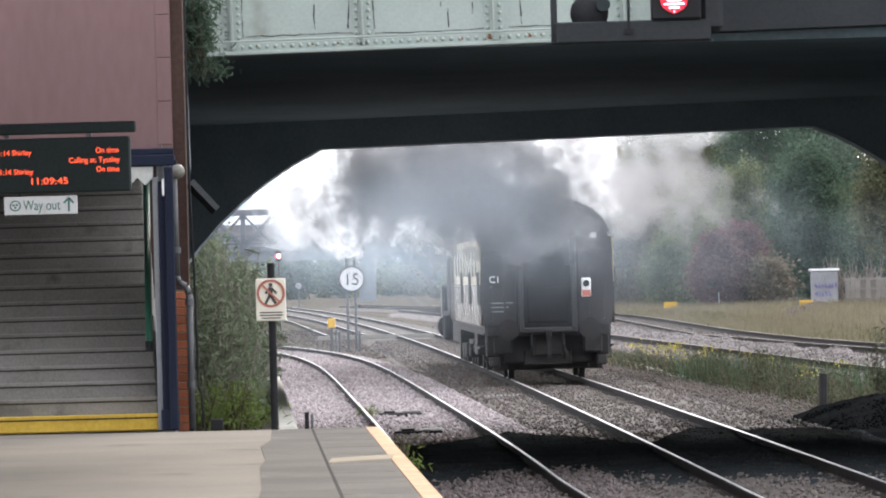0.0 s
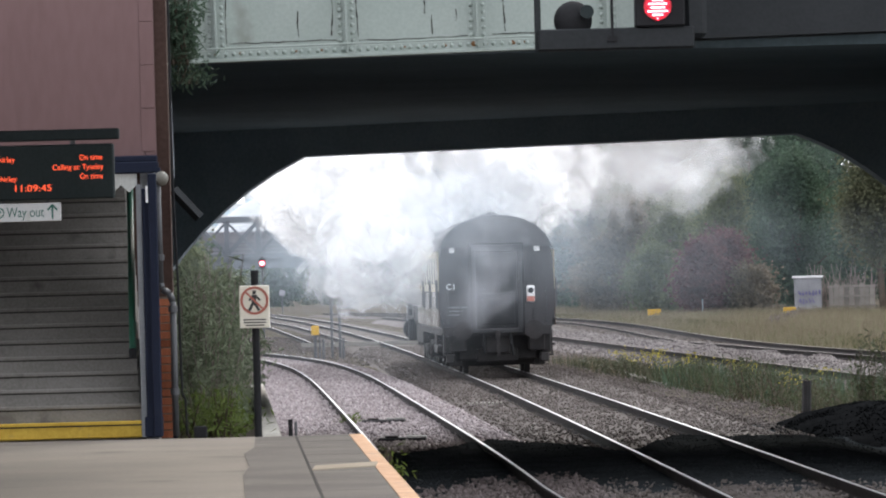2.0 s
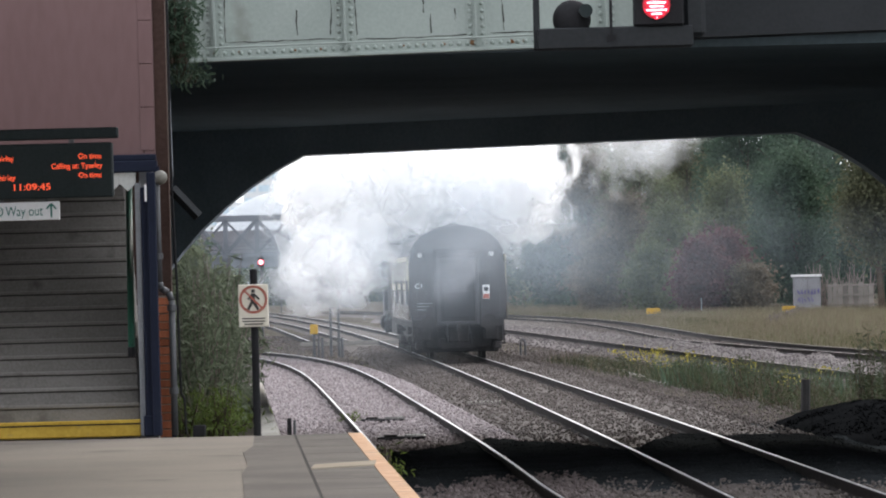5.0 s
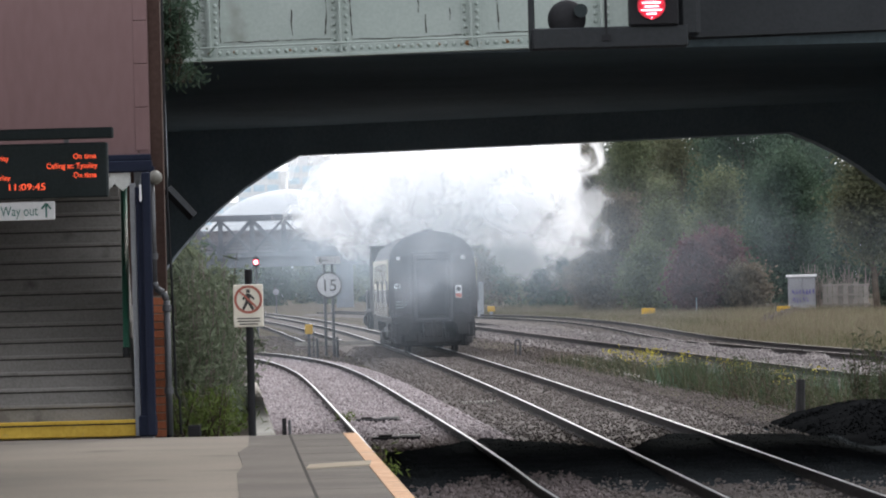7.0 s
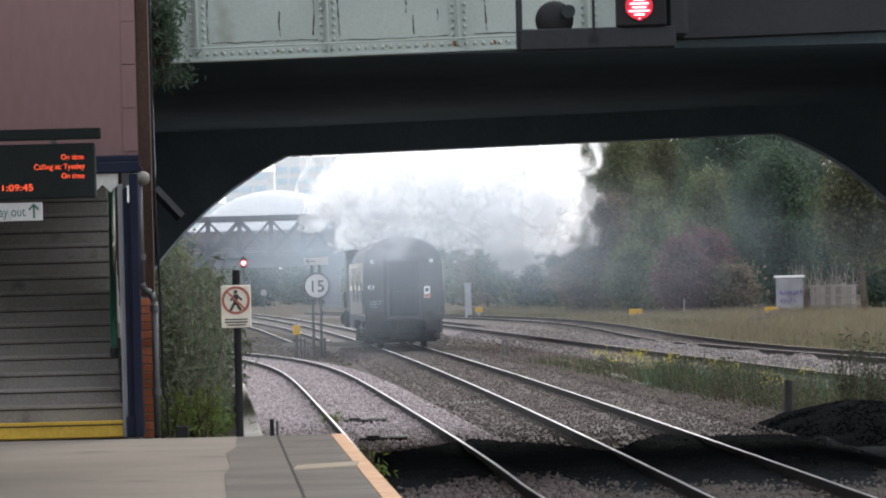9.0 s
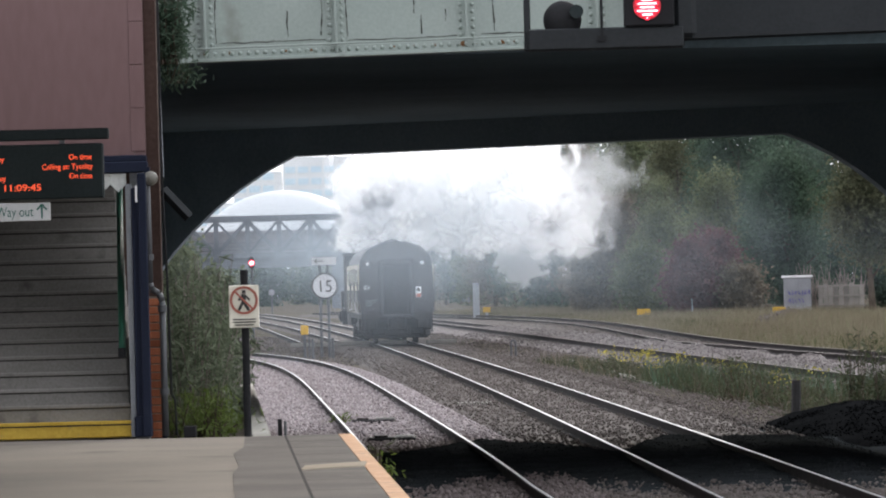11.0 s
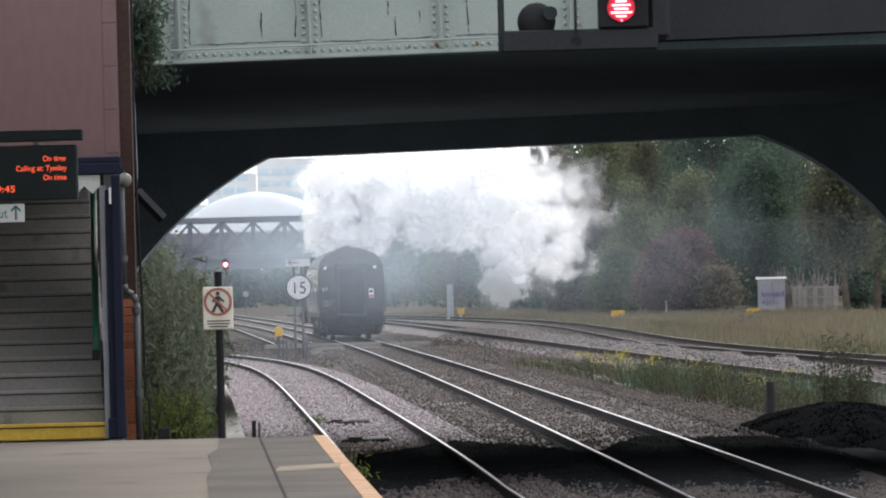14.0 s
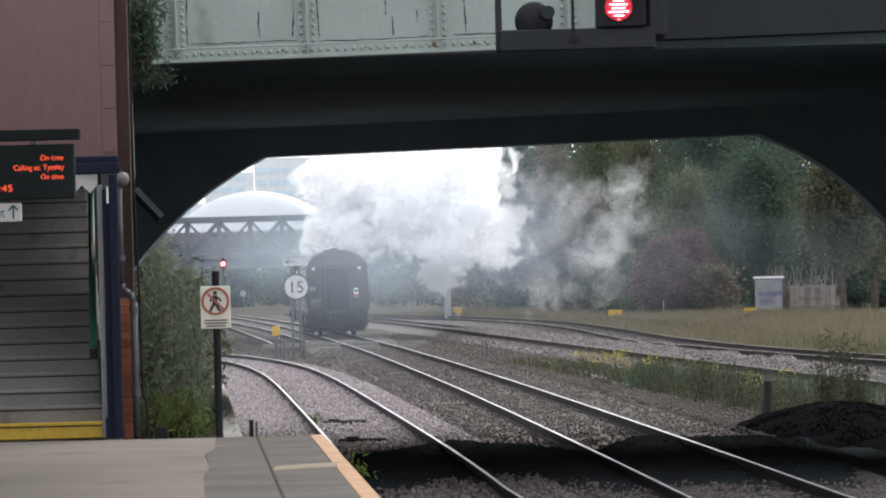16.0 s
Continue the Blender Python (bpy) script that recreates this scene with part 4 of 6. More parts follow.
far_signal = thing("far_signal", "distant red colour light signal on a slim post", "signal", pose(0, 195, 0))
part("post", tubes([(-9.8, 130.4, -0.5), (-9.8, 130.4, 3.9)], 0.06, 8), M["steel_grey"], far_signal)
part("head", boxes((-9.95, -9.65, 130.2, 130.4, 3.3, 3.8), bevel=0.03), M["black"], far_signal)
bm = bmesh.new()
disc(bm, -9.8, 130.16, 3.54, 0.15, 0.06, 18)
part("lens", bm, M["red_lamp"], far_signal, "glowing red lens")
bm = bmesh.new()
disc(bm, -9.8, 130.11, 3.54, 0.11, 0.03, 14)
part("lens_core", bm, M["red_lamp_core"], far_signal)

far_sign = thing("far_sign", "distant round white sign on a post", "sign", pose(0, 375, 0))
bm = bmesh.new()
disc(bm, -16.9, 250, 1.75, 0.32, 0.05, 20)
part("face", bm, M["cabinet"], far_sign)
part("post", tubes([(-16.9, 250.1, -0.5), (-16.9, 250.1, 1.6)], 0.07, 6), M["steel_grey"], far_sign)

# ---------------- far truss bridge and city ----------------
truss = thing("truss_bridge", "distant grey steel truss bridge over the railway", "bridge", kind="structure")
TY, T0, T1, NB = 750, -42.0, -4.0, 10
part("top_chord", boxes((T0, T1, TY, TY + 0.6, 10.25, 11.0)), M["truss"], truss)
part("bottom_chord", boxes((T0, T1, TY, TY + 0.6, 5.9, 6.5)), M["truss"], truss)
part("deck_girder", boxes((T0 - 20, T1 + 6, TY + 0.6, TY + 6, 4.7, 6.2)), M["truss"], truss)
part("parapet", boxes((T0 - 20, T1 + 3, TY + 1.0, TY + 1.3, 6.2, 9.2)), M["truss_panel"], truss)
for k in range(3):
    part("hand_rail", boxes((T0, T1, TY - 0.1, TY, 6.8 + 0.45 * k, 6.9 + 0.45 * k)), M["truss"], truss)
bay = (T1 - T0) / NB
for i in range(NB + 1):
    x = T0 + i * bay
    part("vertical", boxes((x - 0.28, x + 0.28, TY + 0.05, TY + 0.55, 6.4, 10.4)), M["truss"], truss)
    if i < NB:
        d = math.degrees(math.atan2(bay, 4.0))
        span = math.hypot(bay, 4.0)
        for s in (-1, 1):
            bm = bmesh.new()
            wd = 0.25 if (s > 0) == (i % 2 == 0) else 0.14
            box(bm, -wd, wd, TY + 0.1 + 0.1 * s, TY + 0.4 + 0.1 * s, -span / 2, span / 2, m=Matrix.Translation((x + bay / 2, 0, 8.4)) @ pose(0, 0, 0, 0, s * d, 0))
            part("diagonal", bm, M["truss"], truss)
for x in (-33, -12, 3):
    part("pier", boxes((x - 1, x + 1, TY + 1, TY + 5, -0.6, 4.7)), M["truss"], truss)

dome = thing("domed_store", "large rounded building clad in pale silver discs", "building", kind="structure")
DX, DYY, DZ, RX, RY, RZ = -38.5, 1550, 5.0, 24, 18, 21.3
bm = bmesh.new()
bmesh.ops.create_uvsphere(bm, u_segments=48, v_segments=24, radius=1, matrix=Matrix.Translation((DX, DYY, DZ)) @ Matrix.Diagonal((RX, RY, RZ, 1)))
part("shell", bm, M["dome_skin"], dome, smooth=True)
dv, df = [], []
for r in range(40):
    el = radians(20 + r * 2.5)
    if el > radians(88):
        break
    nn = int(88 * math.cos(el)) + 4
    for k in range(nn):
        az = -math.pi * (k + 0.5 * (r % 2)) / nn
        c = Vector((math.cos(az) * math.cos(el), math.sin(az) * math.cos(el), math.sin(el)))
        p = Vector((DX + c.x * RX * 1.004, DYY + c.y * RY * 1.004, DZ + c.z * RZ * 1.004))
        nrm = Vector((c.x / RX, c.y / RY, c.z / RZ)).normalized()
        u = nrm.cross(Vector((0, 0, 1))).normalized()
        v = nrm.cross(u)
        i0 = len(dv)
        for q in range(8):
            a = math.pi * q / 4
            dv.append(p + (u * math.cos(a) + v * math.sin(a)) * 0.37 + nrm * 0.12)
        df.append(tuple(range(i0, i0 + 8)))
tagged(raw("disc_cladding", dv, df, M["disc"], dome, "rows of round silver discs"), kind="stuff")

blocks = (("office_block", -36, 1900, 22, 42), ("office_block", -52, 1800, 14, 36), ("office_block", -66, 2000, 24, 30))
for name, x, y, wd, ht in blocks:
    ob = thing(name, "pale distant office block with bands of glazing", "office block", kind="structure")
    part("wall", boxes((x - wd / 2, x + wd / 2, y, y + 15, -1, ht)), M["block"], ob)
    for f in range(int(ht / 3.6)):
        for k in range(int(wd / 4)):
            xx = x - wd / 2 + 0.6 + k * 4
            part("window", boxes((xx, xx + 3.2, y - 0.15, y, f * 3.6 + 1.2, f * 3.6 + 3.1)), M["block_glass"], ob)


# ---------------- train ----------------
COACH_AT = ((0, 131.0), (3.5, 163.5), (7, 197.0), (9, 215.5), (12.5, 245.0), (14, 258.5), (16, 276.5))


def coach_y(t):
    """Distance of the coach's rear end along the line of sight."""
    c = np.polyfit([a for a, _ in COACH_AT], [b for _, b in COACH_AT], 3)
    return float(np.polyval(c, t))


body_half = [(-1.33, 1.12), (-1.40, 1.6), (-1.40, 2.1), (-1.37, 2.75), (-1.31, 3.05), (-1.18, 3.32), (-0.95, 3.55), (-0.62, 3.71), (-0.3, 3.79), (0, 3.81)]
shape = body_half + [(-x, zz) for x, zz in body_half[-2::-1]]
coach = thing("railway_coach", "chocolate and cream railway coach trailing the steam train", "railway coach")
L = 19.6
bm = bmesh.new()
prism(bm, shape, 0.05, L)
bmesh.ops.bevel(bm, geom=[e for e in bm.edges if abs(e.verts[0].co.y - e.verts[1].co.y) < 0.01 and e.verts[0].co.y < 1], offset=0.05, segments=2, affect="EDGES")
part("body", bm, M["chocolate"], coach)
bm = bmesh.new()
top = [(x, zz) for x, zz in shape if zz > 3.0]
outer = [(x * 1.015, zz + 0.02) for x, zz in top]
prism(bm, outer, -0.03, L + 0.03)
part("roof", bm, M["coach_roof"], coach, "sooty dark grey arched roof")
for s in (-1, 1):
    x0, x1 = sorted((s * 1.385, s * 1.412))
    cs = part("side_panel", boxes((x0, x1, 0.10, L - 0.1, 2.02, 2.98)), M["cream"], coach, "cream upper side panel")
    part("lower_side_panel", boxes((x0, x1, 0.10, L - 0.1, 1.16, 2.0)), M["coach_side"], coach, "glossy chocolate lower side panel")
    for zz in (1.17, 2.0, 2.99):
        c0, c1 = sorted((s * 1.405, s * 1.425))
        part("beading", boxes((c0, c1, 0.1, L - 0.1, zz, zz + 0.025)), M["coach_side"], coach)
    for y in (0.62, 1.02, 6.5, 12.7):
        c0, c1 = sorted((s * 1.405, s * 1.418))
        part("door_seam", boxes((c0, c1, y, y + 0.03, 1.2, 2.97)), M["chocolate"], coach)
    for k in range(8):
        y = 2.0 + k * 2.1
        a0, a1 = sorted((s * 1.40, s * 1.42))
        part("window", boxes((a0, a1, y, y + 1.25, 2.2, 2.85), bevel=0.008), M["coach_glass"], cs, "dark window glass")
    for y in (0.35, 6.2, 12.4):
        a0, a1 = sorted((s * 1.41, s * 1.47))
        part("door_handle", boxes((a0, a1, y, y + 0.03, 1.6, 2.3)), M["steel_grey"], coach)
gang = part("gangway", boxes((-0.62, -0.5, -0.14, 0.06, 1.05, 3.05), (0.5, 0.62, -0.14, 0.06, 1.05, 3.05), (-0.62, 0.62, -0.14, 0.06, 2.95, 3.12), (-0.62, 0.62, -0.13, 0.06, 0.98, 1.1), bevel=0.02), M["loco_black"], coach, "dark corridor gangway frame")
part("gangway_bellows", boxes((-0.66, -0.58, -0.09, 0.05, 1.02, 3.1), (0.58, 0.66, -0.09, 0.05, 1.02, 3.1), (-0.66, 0.66, -0.09, 0.05, 3.08, 3.17), bevel=0.01), M["black"], gang)
part("gangway_door", boxes((-0.5, 0.5, -0.1, 0.05, 1.08, 2.98), (-0.42, 0.42, -0.112, -0.09, 1.2, 1.95), bevel=0.01), M["black"], gang)
rim_bm = bmesh.new()
for (xa, za), (xb, zb) in zip(top, top[1:]):
    tube(rim_bm, (xa * 1.02, 0.0, za + 0.015), (xb * 1.02, 0.0, zb + 0.015), 0.03, 0.03, 6)
part("roof_rim", rim_bm, M["coach_roof"], coach)
for x0, x1 in ((-1.28, -0.72), (0.72, 1.28)):
    part("rain_strip", boxes((x0, x1, -0.01, 0.05, 3.16, 3.19)), M["grey_paint"], coach)
for x in (-1.18, 1.18):
    part("grab_rail", tubes([(x, 0.03, 1.25), (x, -0.08, 1.28), (x, -0.08, 1.95), (x, 0.03, 1.98)], 0.016, 6), M["loco_black"], coach)
for x in (-0.9, 0.9):
    part("end_rib", boxes((x - 0.02, x + 0.02, 0.0, 0.06, 1.2, 3.3)), M["chocolate"], coach)
for zz in (1.5, 1.95, 2.4):
    part("end_step", boxes((-1.12, -0.98, -0.08, 0.06, zz, zz + 0.03)), M["underframe"], coach)
part("headstock", boxes((-1.3, 1.3, -0.05, 0.12, 0.92, 1.16), bevel=0.02), M["underframe"], coach)
for x in (-0.865, 0.865):
    bm = bmesh.new()
    disc(bm, x, -0.3, 1.06, 0.09, 0.5, 14)
    bf = part("buffer", bm, M["underframe"], coach)
    bm = bmesh.new()
    disc(bm, x, -0.57, 1.06, 0.23, 0.05, 20)
    part("buffer_head", bm, M["underframe"], bf)
part("brake_gear", boxes((-0.95, 0.95, 0.5, 1.2, 0.34, 0.98), (-1.15, -0.75, 0.2, 0.5, 0.55, 0.95), (0.75, 1.15, 0.2, 0.5, 0.55, 0.95), (-0.3, 0.3, 0.1, 0.5, 0.5, 0.95), bevel=0.03), M["underframe"], coach)
part("bogie_end", boxes((-1.18, 1.18, 0.75, 0.95, 0.36, 0.96), (-1.3, -1.05, 0.3, 0.9, 0.5, 0.98), (1.05, 1.3, 0.3, 0.9, 0.5, 0.98), (-1.24, -1.02, 0.2, 0.6, 0.28, 0.5), (1.02, 1.24, 0.2, 0.6, 0.28, 0.5), bevel=0.03), M["underframe"], coach)
part("brake_rigging", boxes((-1.0, 1.0, 1.0, 1.12, 0.2, 0.7), (-1.16, -0.86, 0.6, 0.74, 0.2, 0.55), (0.86, 1.16, 0.6, 0.74, 0.2, 0.55), (-0.5, 0.5, 0.4, 0.6, 0.3, 0.62), bevel=0.02), M["underframe"], coach)
for x in (-1.36, 1.2):
    stp = part("foot_step", boxes((x, x + 0.16, 0.5, 0.8, 0.42, 0.46), bevel=0.01), M["underframe"], coach)
    part("step_hanger", boxes((x + 0.02, x + 0.05, 0.52, 0.56, 0.46, 1.0), (x + 0.11, x + 0.14, 0.52, 0.56, 0.46, 1.0)), M["underframe"], stp)
part("coupling", boxes((-0.06, 0.06, -0.4, 0, 0.85, 1.05), (-0.04, 0.04, -0.42, -0.36, 0.45, 0.95)), M["underframe"], coach)
part("hose", tubes([(0.3, -0.05, 1.0), (0.32, -0.2, 0.7), (0.36, -0.2, 0.45)], 0.035, 8), M["black"], coach)
part("hose", tubes([(-0.35, -0.05, 1.0), (-0.36, -0.2, 0.7), (-0.33, -0.2, 0.5)], 0.035, 8), M["black"], coach)
for x in (-1.32, 1.2):
    part("solebar", boxes((x, x + 0.12, 0.1, L - 0.1, 0.95, 1.14)), M["underframe"], coach)
for x in (-1.25, 0.7):
    part("battery_box", boxes((x, x + 0.55, 8, 10, 0.45, 0.95), bevel=0.02), M["underframe"], coach)
for y in (2.9, L - 2.9):
    bg = part("bogie", boxes((-1.12, -0.98, y - 1.7, y + 1.7, 0.42, 0.72), (0.98, 1.12, y - 1.7, y + 1.7, 0.42, 0.72), (-1.0, 1.0, y - 0.2, y + 0.2, 0.5, 0.9), (-1.16, -0.94, y - 0.5, y + 0.5, 0.3, 0.6), (0.94, 1.16, y - 0.5, y + 0.5, 0.3, 0.6), bevel=0.02), M["underframe"], coach)
    for dy in (-1.3, 1.3):
        for x in (-0.75, 0.75):
            bm = bmesh.new()
            bmesh.ops.create_cone(bm, cap_ends=True, segments=24, radius1=0.46, radius2=0.46, depth=0.12, matrix=Matrix.Translation((x, y + dy, 0.46)) @ pose(0, 0, 0, 0, 90, 0))
            part("wheel", bm, M["underframe"], bg)
        for x in (-1.06, 1.06):
            part("axlebox", boxes((x - 0.14, x + 0.14, y + dy - 0.16, y + dy + 0.16, 0.3, 0.62), bevel=0.03), M["underframe"], bg)
for x in (-1.42, 1.15):
    part("step_board", boxes((x, x + 0.27, 1.0, 5.0, 0.66, 0.70)), M["underframe"], coach)
lettering("running_number", "C1", 0.2, M["sign_white"], coach, Matrix.Translation((-1.22, 0.035, 2.06)), "LEFT", 0.003)
for k in range(3):
    part("data_bar", boxes((-1.2, -0.72 - 0.1 * k, 0.035, 0.045, 1.62 - 0.09 * k, 1.64 - 0.09 * k)), M["grey_paint"], coach)
part("end_notice", boxes((0.92, 1.06, 0.03, 0.045, 2.95, 3.18)), M["sign_white"], coach, "small white notice")
part("end_notice", boxes((-1.12, -1.0, 0.03, 0.045, 2.95, 3.18)), M["sign_white"], coach, "small white notice")
tail = part("tail_board", boxes((0.72, 0.92, -0.06, 0.045, 1.72, 2.12), bevel=0.02), M["sign_white"], coach, "white and red tail lamp board")
bm = bmesh.new()
disc(bm, 0.82, -0.075, 2.0, 0.07, 0.03, 16)
part("lamp_glass", bm, M["black"], tail)
part("red_panel", boxes((0.73, 0.91, -0.075, -0.055, 1.73, 1.86)), M["sign_red"], tail)
for y in (2, 6, 10, 14, 18):
    bm = bmesh.new()
    tube(bm, (0.0, y, 3.8), (0.0, y, 3.93), 0.16, 0.12, 12)
    part("roof_vent", bm, M["coach_roof"], coach)

loco = thing("steam_locomotive", "dark steam locomotive with tender hauling the coach", "locomotive")
part("tender_body", boxes((-1.3, 1.3, 0.4, 6.6, 1.1, 2.9), (-1.25, 1.25, 0.3, 0.4, 1.15, 2.8), bevel=0.04), M["underframe"], loco)
part("tender_frame", boxes((-1.25, 1.25, 0.2, 6.8, 0.6, 1.1)), M["underframe"], loco)
part("coal", boxes((-1.0, 1.0, 2.0, 5.5, 2.9, 3.15), bevel=0.1), M["coal"], loco)
part("cab", boxes((-1.3, 1.3, 7.2, 9.2, 1.2, 3.5), (-1.36, 1.36, 6.8, 9.3, 3.5, 3.6), bevel=0.05), M["underframe"], loco)
bm = bmesh.new()
tube(bm, (0, 9.2, 2.45), (0, 16.2, 2.45), 0.85, 0.78, 24)
part("boiler", bm, M["underframe"], loco, smooth=False)
bm = bmesh.new()
tube(bm, (0, 15.6, 3.1), (0, 15.6, 3.85), 0.28, 0.33, 16)
part("chimney", bm, M["underframe"], loco)
bm = bmesh.new()
tube(bm, (0, 12.5, 3.1), (0, 12.5, 3.7), 0.3, 0.2, 16)
part("steam_dome", bm, M["underframe"], loco)
part("running_plate", boxes((-1.3, 1.3, 9.2, 16.8, 1.2, 1.3)), M["underframe"], loco)
for s in (-1, 1):
    c0, c1 = sorted((s * 0.95, s * 1.3))
    part("cylinder_casing", boxes((c0, c1, 14.0, 15.8, 0.55, 1.25), (c0, c1, 14.6, 15.6, 1.25, 2.0), bevel=0.05), M["loco_black"], loco)
    bm = bmesh.new()
    tube(bm, (s * 1.12, 14.2, 0.9), (s * 1.12, 15.6, 0.9), 0.32, 0.32, 16)
    part("cylinder", bm, M["underframe"], loco)
    for y, r in ((1.4, 0.6), (3.5, 0.6), (5.6, 0.6), (9.4, 0.85), (11.3, 0.85), (13.2, 0.85), (15.4, 0.48)):
        bm = bmesh.new()
        bmesh.ops.create_cone(bm, cap_ends=True, segments=24, radius1=r, radius2=r, depth=0.12, matrix=Matrix.Translation((s * 0.75, y, r)) @ pose(0, 0, 0, 0, 90, 0))
        part("wheel", bm, M["underframe"], loco)


# ---------------- plants ----------------
def mesh_from(name, v, quads, material, parent=None, label="", uv=None):
    """One mesh from arrays of corners and four-cornered faces."""
    me = bpy.data.meshes.new(name)
    v, quads = np.asarray(v, dtype=np.float32), np.asarray(quads, dtype=np.int32)
    me.vertices.add(len(v))
    me.vertices.foreach_set("co", v.ravel())
    k = quads.shape[1]
    me.loops.add(quads.size)
    me.loops.foreach_set("vertex_index", quads.ravel())
    me.polygons.add(len(quads))
    me.polygons.foreach_set("loop_start", np.arange(0, quads.size, k, dtype=np.int32))
    me.update(calc_edges=True)
    if uv is not None:
        layer = me.uv_layers.new(name="uv")
        layer.data.foreach_set("uv", np.asarray(uv, dtype=np.float32)[quads.ravel()].ravel())
    me.validate()
    return finish(name, me, material, parent, label)


def leaf_quads(rs, centres, size, long=1.0, droop=0.0):
    """Small folded leaves at the centres, turned at random."""
    n = len(centres)
    d = rs.normal(size=(n, 3))
    d[:, 2] -= droop
    d /= np.linalg.norm(d, axis=1)[:, None]
    e = np.cross(d, rs.normal(size=(n, 3)))
    e /= np.linalg.norm(e, axis=1)[:, None]
    s = (size * rs.uniform(0.6, 1.3, n))[:, None]
    a = centres - d * s * long
    b = centres + e * s * 0.5
    c = centres + d * s * long
    f = centres - e * s * 0.5 + np.cross(d, e) * s * 0.35
    v = np.stack([a, b, c, f], 1).reshape(-1, 3)
    return v, np.arange(4 * n).reshape(-1, 4)


def crown_points(rs, height, width, low, clumps, per, clump_r):
    pts = []
    for _ in range(clumps):
        while True:
            p = rs.uniform(-1, 1, 3)
            r = np.linalg.norm(p)
            if 0.35 < r < 1:
                break
        lump = 0.8 + 0.35 * noise.noise((p[0] * 2, p[1] * 2, p[2] * 2 + rs.uniform(0, 5)))
        taper = 1 - 0.45 * max(p[2], 0)
        c = np.array([p[0] * width * lump * taper, p[1] * width * lump * taper, low + (p[2] * 0.5 + 0.5) * (height - low) * (0.9 + 0.2 * rs.uniform())])
        g = rs.normal(size=(per, 3)) * clump_r * rs.uniform(0.6, 1.3)
        g[:, 2] *= 0.6
        pts.append(c + g)
    return np.concatenate(pts)


def tree(label, x, y, height, width, material, seed, low=0.3, clumps=90, per=170, size=0.12, group="trees of the wooded bank", trunk=0.22, name="tree", category="tree"):
    rs = np.random.RandomState(seed)
    zb = ground_height(x, y) - 0.1
    t = thing(name, label, category, pose(x, y, zb), group)
    bm = bmesh.new()
    top = Vector((rs.uniform(-0.5, 0.5), rs.uniform(-0.5, 0.5), height * 0.8))
    tube(bm, (0, 0, 0), top * 0.5, trunk, trunk * 0.65, 8)
    tube(bm, top * 0.5, top, trunk * 0.65, trunk * 0.2, 8)
    for k in range(9):
        f = 0.25 + 0.07 * k
        a = k * 2.4 + seed
        o = top * f
        e = o + Vector((math.cos(a) * width * 0.75, math.sin(a) * width * 0.75, height * 0.18))
        tube(bm, o, e, trunk * 0.4 * (1.1 - f), 0.025, 6)
    part("trunk", bm, M["bark"], t)
    v, q = leaf_quads(rs, crown_points(rs, height, width, low, clumps, per, 0.13 * width + 0.22), size)
    mesh_from("crown", v, q, material, t)
    return t


tree("tall green tree with thinning autumn crown", 10.6, 465, 13.0, 2.6, M["leaf_brown"], 1)
tree("tall green tree with yellowing leaves", 14.2, 455, 15.0, 3.4, M["leaf_green"], 2, clumps=160)
tree("tall yellowing tree on the railway bank", 17.0, 440, 14.5, 3.0, M["leaf_autumn"], 3, clumps=90)
tree("tall dark green tree on the railway bank", 20.5, 430, 15.0, 3.6, M["leaf_dark"], 4, clumps=170)
tree("tall dark green tree on the railway bank", 23.6, 415, 14.0, 3.4, M["leaf_dark"], 5, clumps=170)
tree("tall dark green tree on the railway bank", 22.0, 395, 10.0, 3.0, M["leaf_dark"], 6, clumps=160)
tree("broad yellowing tree above the fence", 24.2, 347.5, 9.6, 2.3, M["leaf_autumn"], 7, clumps=130, low=3.0)
tree("broad yellowing tree above the fence", 27.2, 365, 12.5, 3.2, M["leaf_green"], 8, clumps=150, low=2.5)
tree("tall dark green tree on the railway bank", 27.0, 425, 14.0, 4.0, M["leaf_dark"], 9, clumps=150)
tree("mid green tree with brownish leaves", 8.6, 490, 9.5, 2.6, M["leaf_brown"], 10)
tree("mid green tree with brownish leaves", 12.0, 420, 8.5, 2.3, M["leaf_brown"], 11)
tree("bushy mid green tree", 14.6, 407.5, 8.0, 2.2, M["leaf_green"], 12)
tree("bushy mid green tree", 17.8, 400, 9.5, 2.4, M["leaf_green"], 13)
tree("dull crimson shrub beside the dry grass", 15.4, 380, 4.6, 1.7, M["leaf_red"], 14, low=0.1, trunk=0.08)
tree("dull crimson shrub beside the dry grass", 17.0, 382.5, 5.4, 1.5, M["leaf_red"], 15, low=0.1, trunk=0.08)
tree("low brownish green shrub", 18.4, 380, 3.0, 1.4, M["leaf_brown"], 16, low=0.0, trunk=0.06)
tree("low brownish green shrub", 13.0, 395, 4.5, 1.8, M["leaf_green"], 17, low=0.0, trunk=0.06)
tree("low brownish green shrub", 10.4, 420, 5.0, 2.0, M["leaf_brown"], 18, low=0.0, trunk=0.06)
for k in range(9):
    tree("distant green tree along the line", 8.2 - k * 1.5, 512 + k * 35, 7.6 + (k * 37 % 10) * 0.2, 2.6, (M["leaf_green"], M["leaf_dark"], M["leaf_brown"])[k % 3], 30 + k, low=0.0, clumps=60, per=110, size=0.17, group="distant trees along the line")
for k in range(16):
    tree("distant green tree beyond the truss bridge", -40 + k * 3.2, 862 + (k * 53 % 80), 6.0 + (k * 29 % 10) * 0.2, 3.4, (M["leaf_green"], M["leaf_dark"])[k % 2], 50 + k, low=0.0, clumps=50, per=80, size=0.3, group="trees beyond the truss bridge")
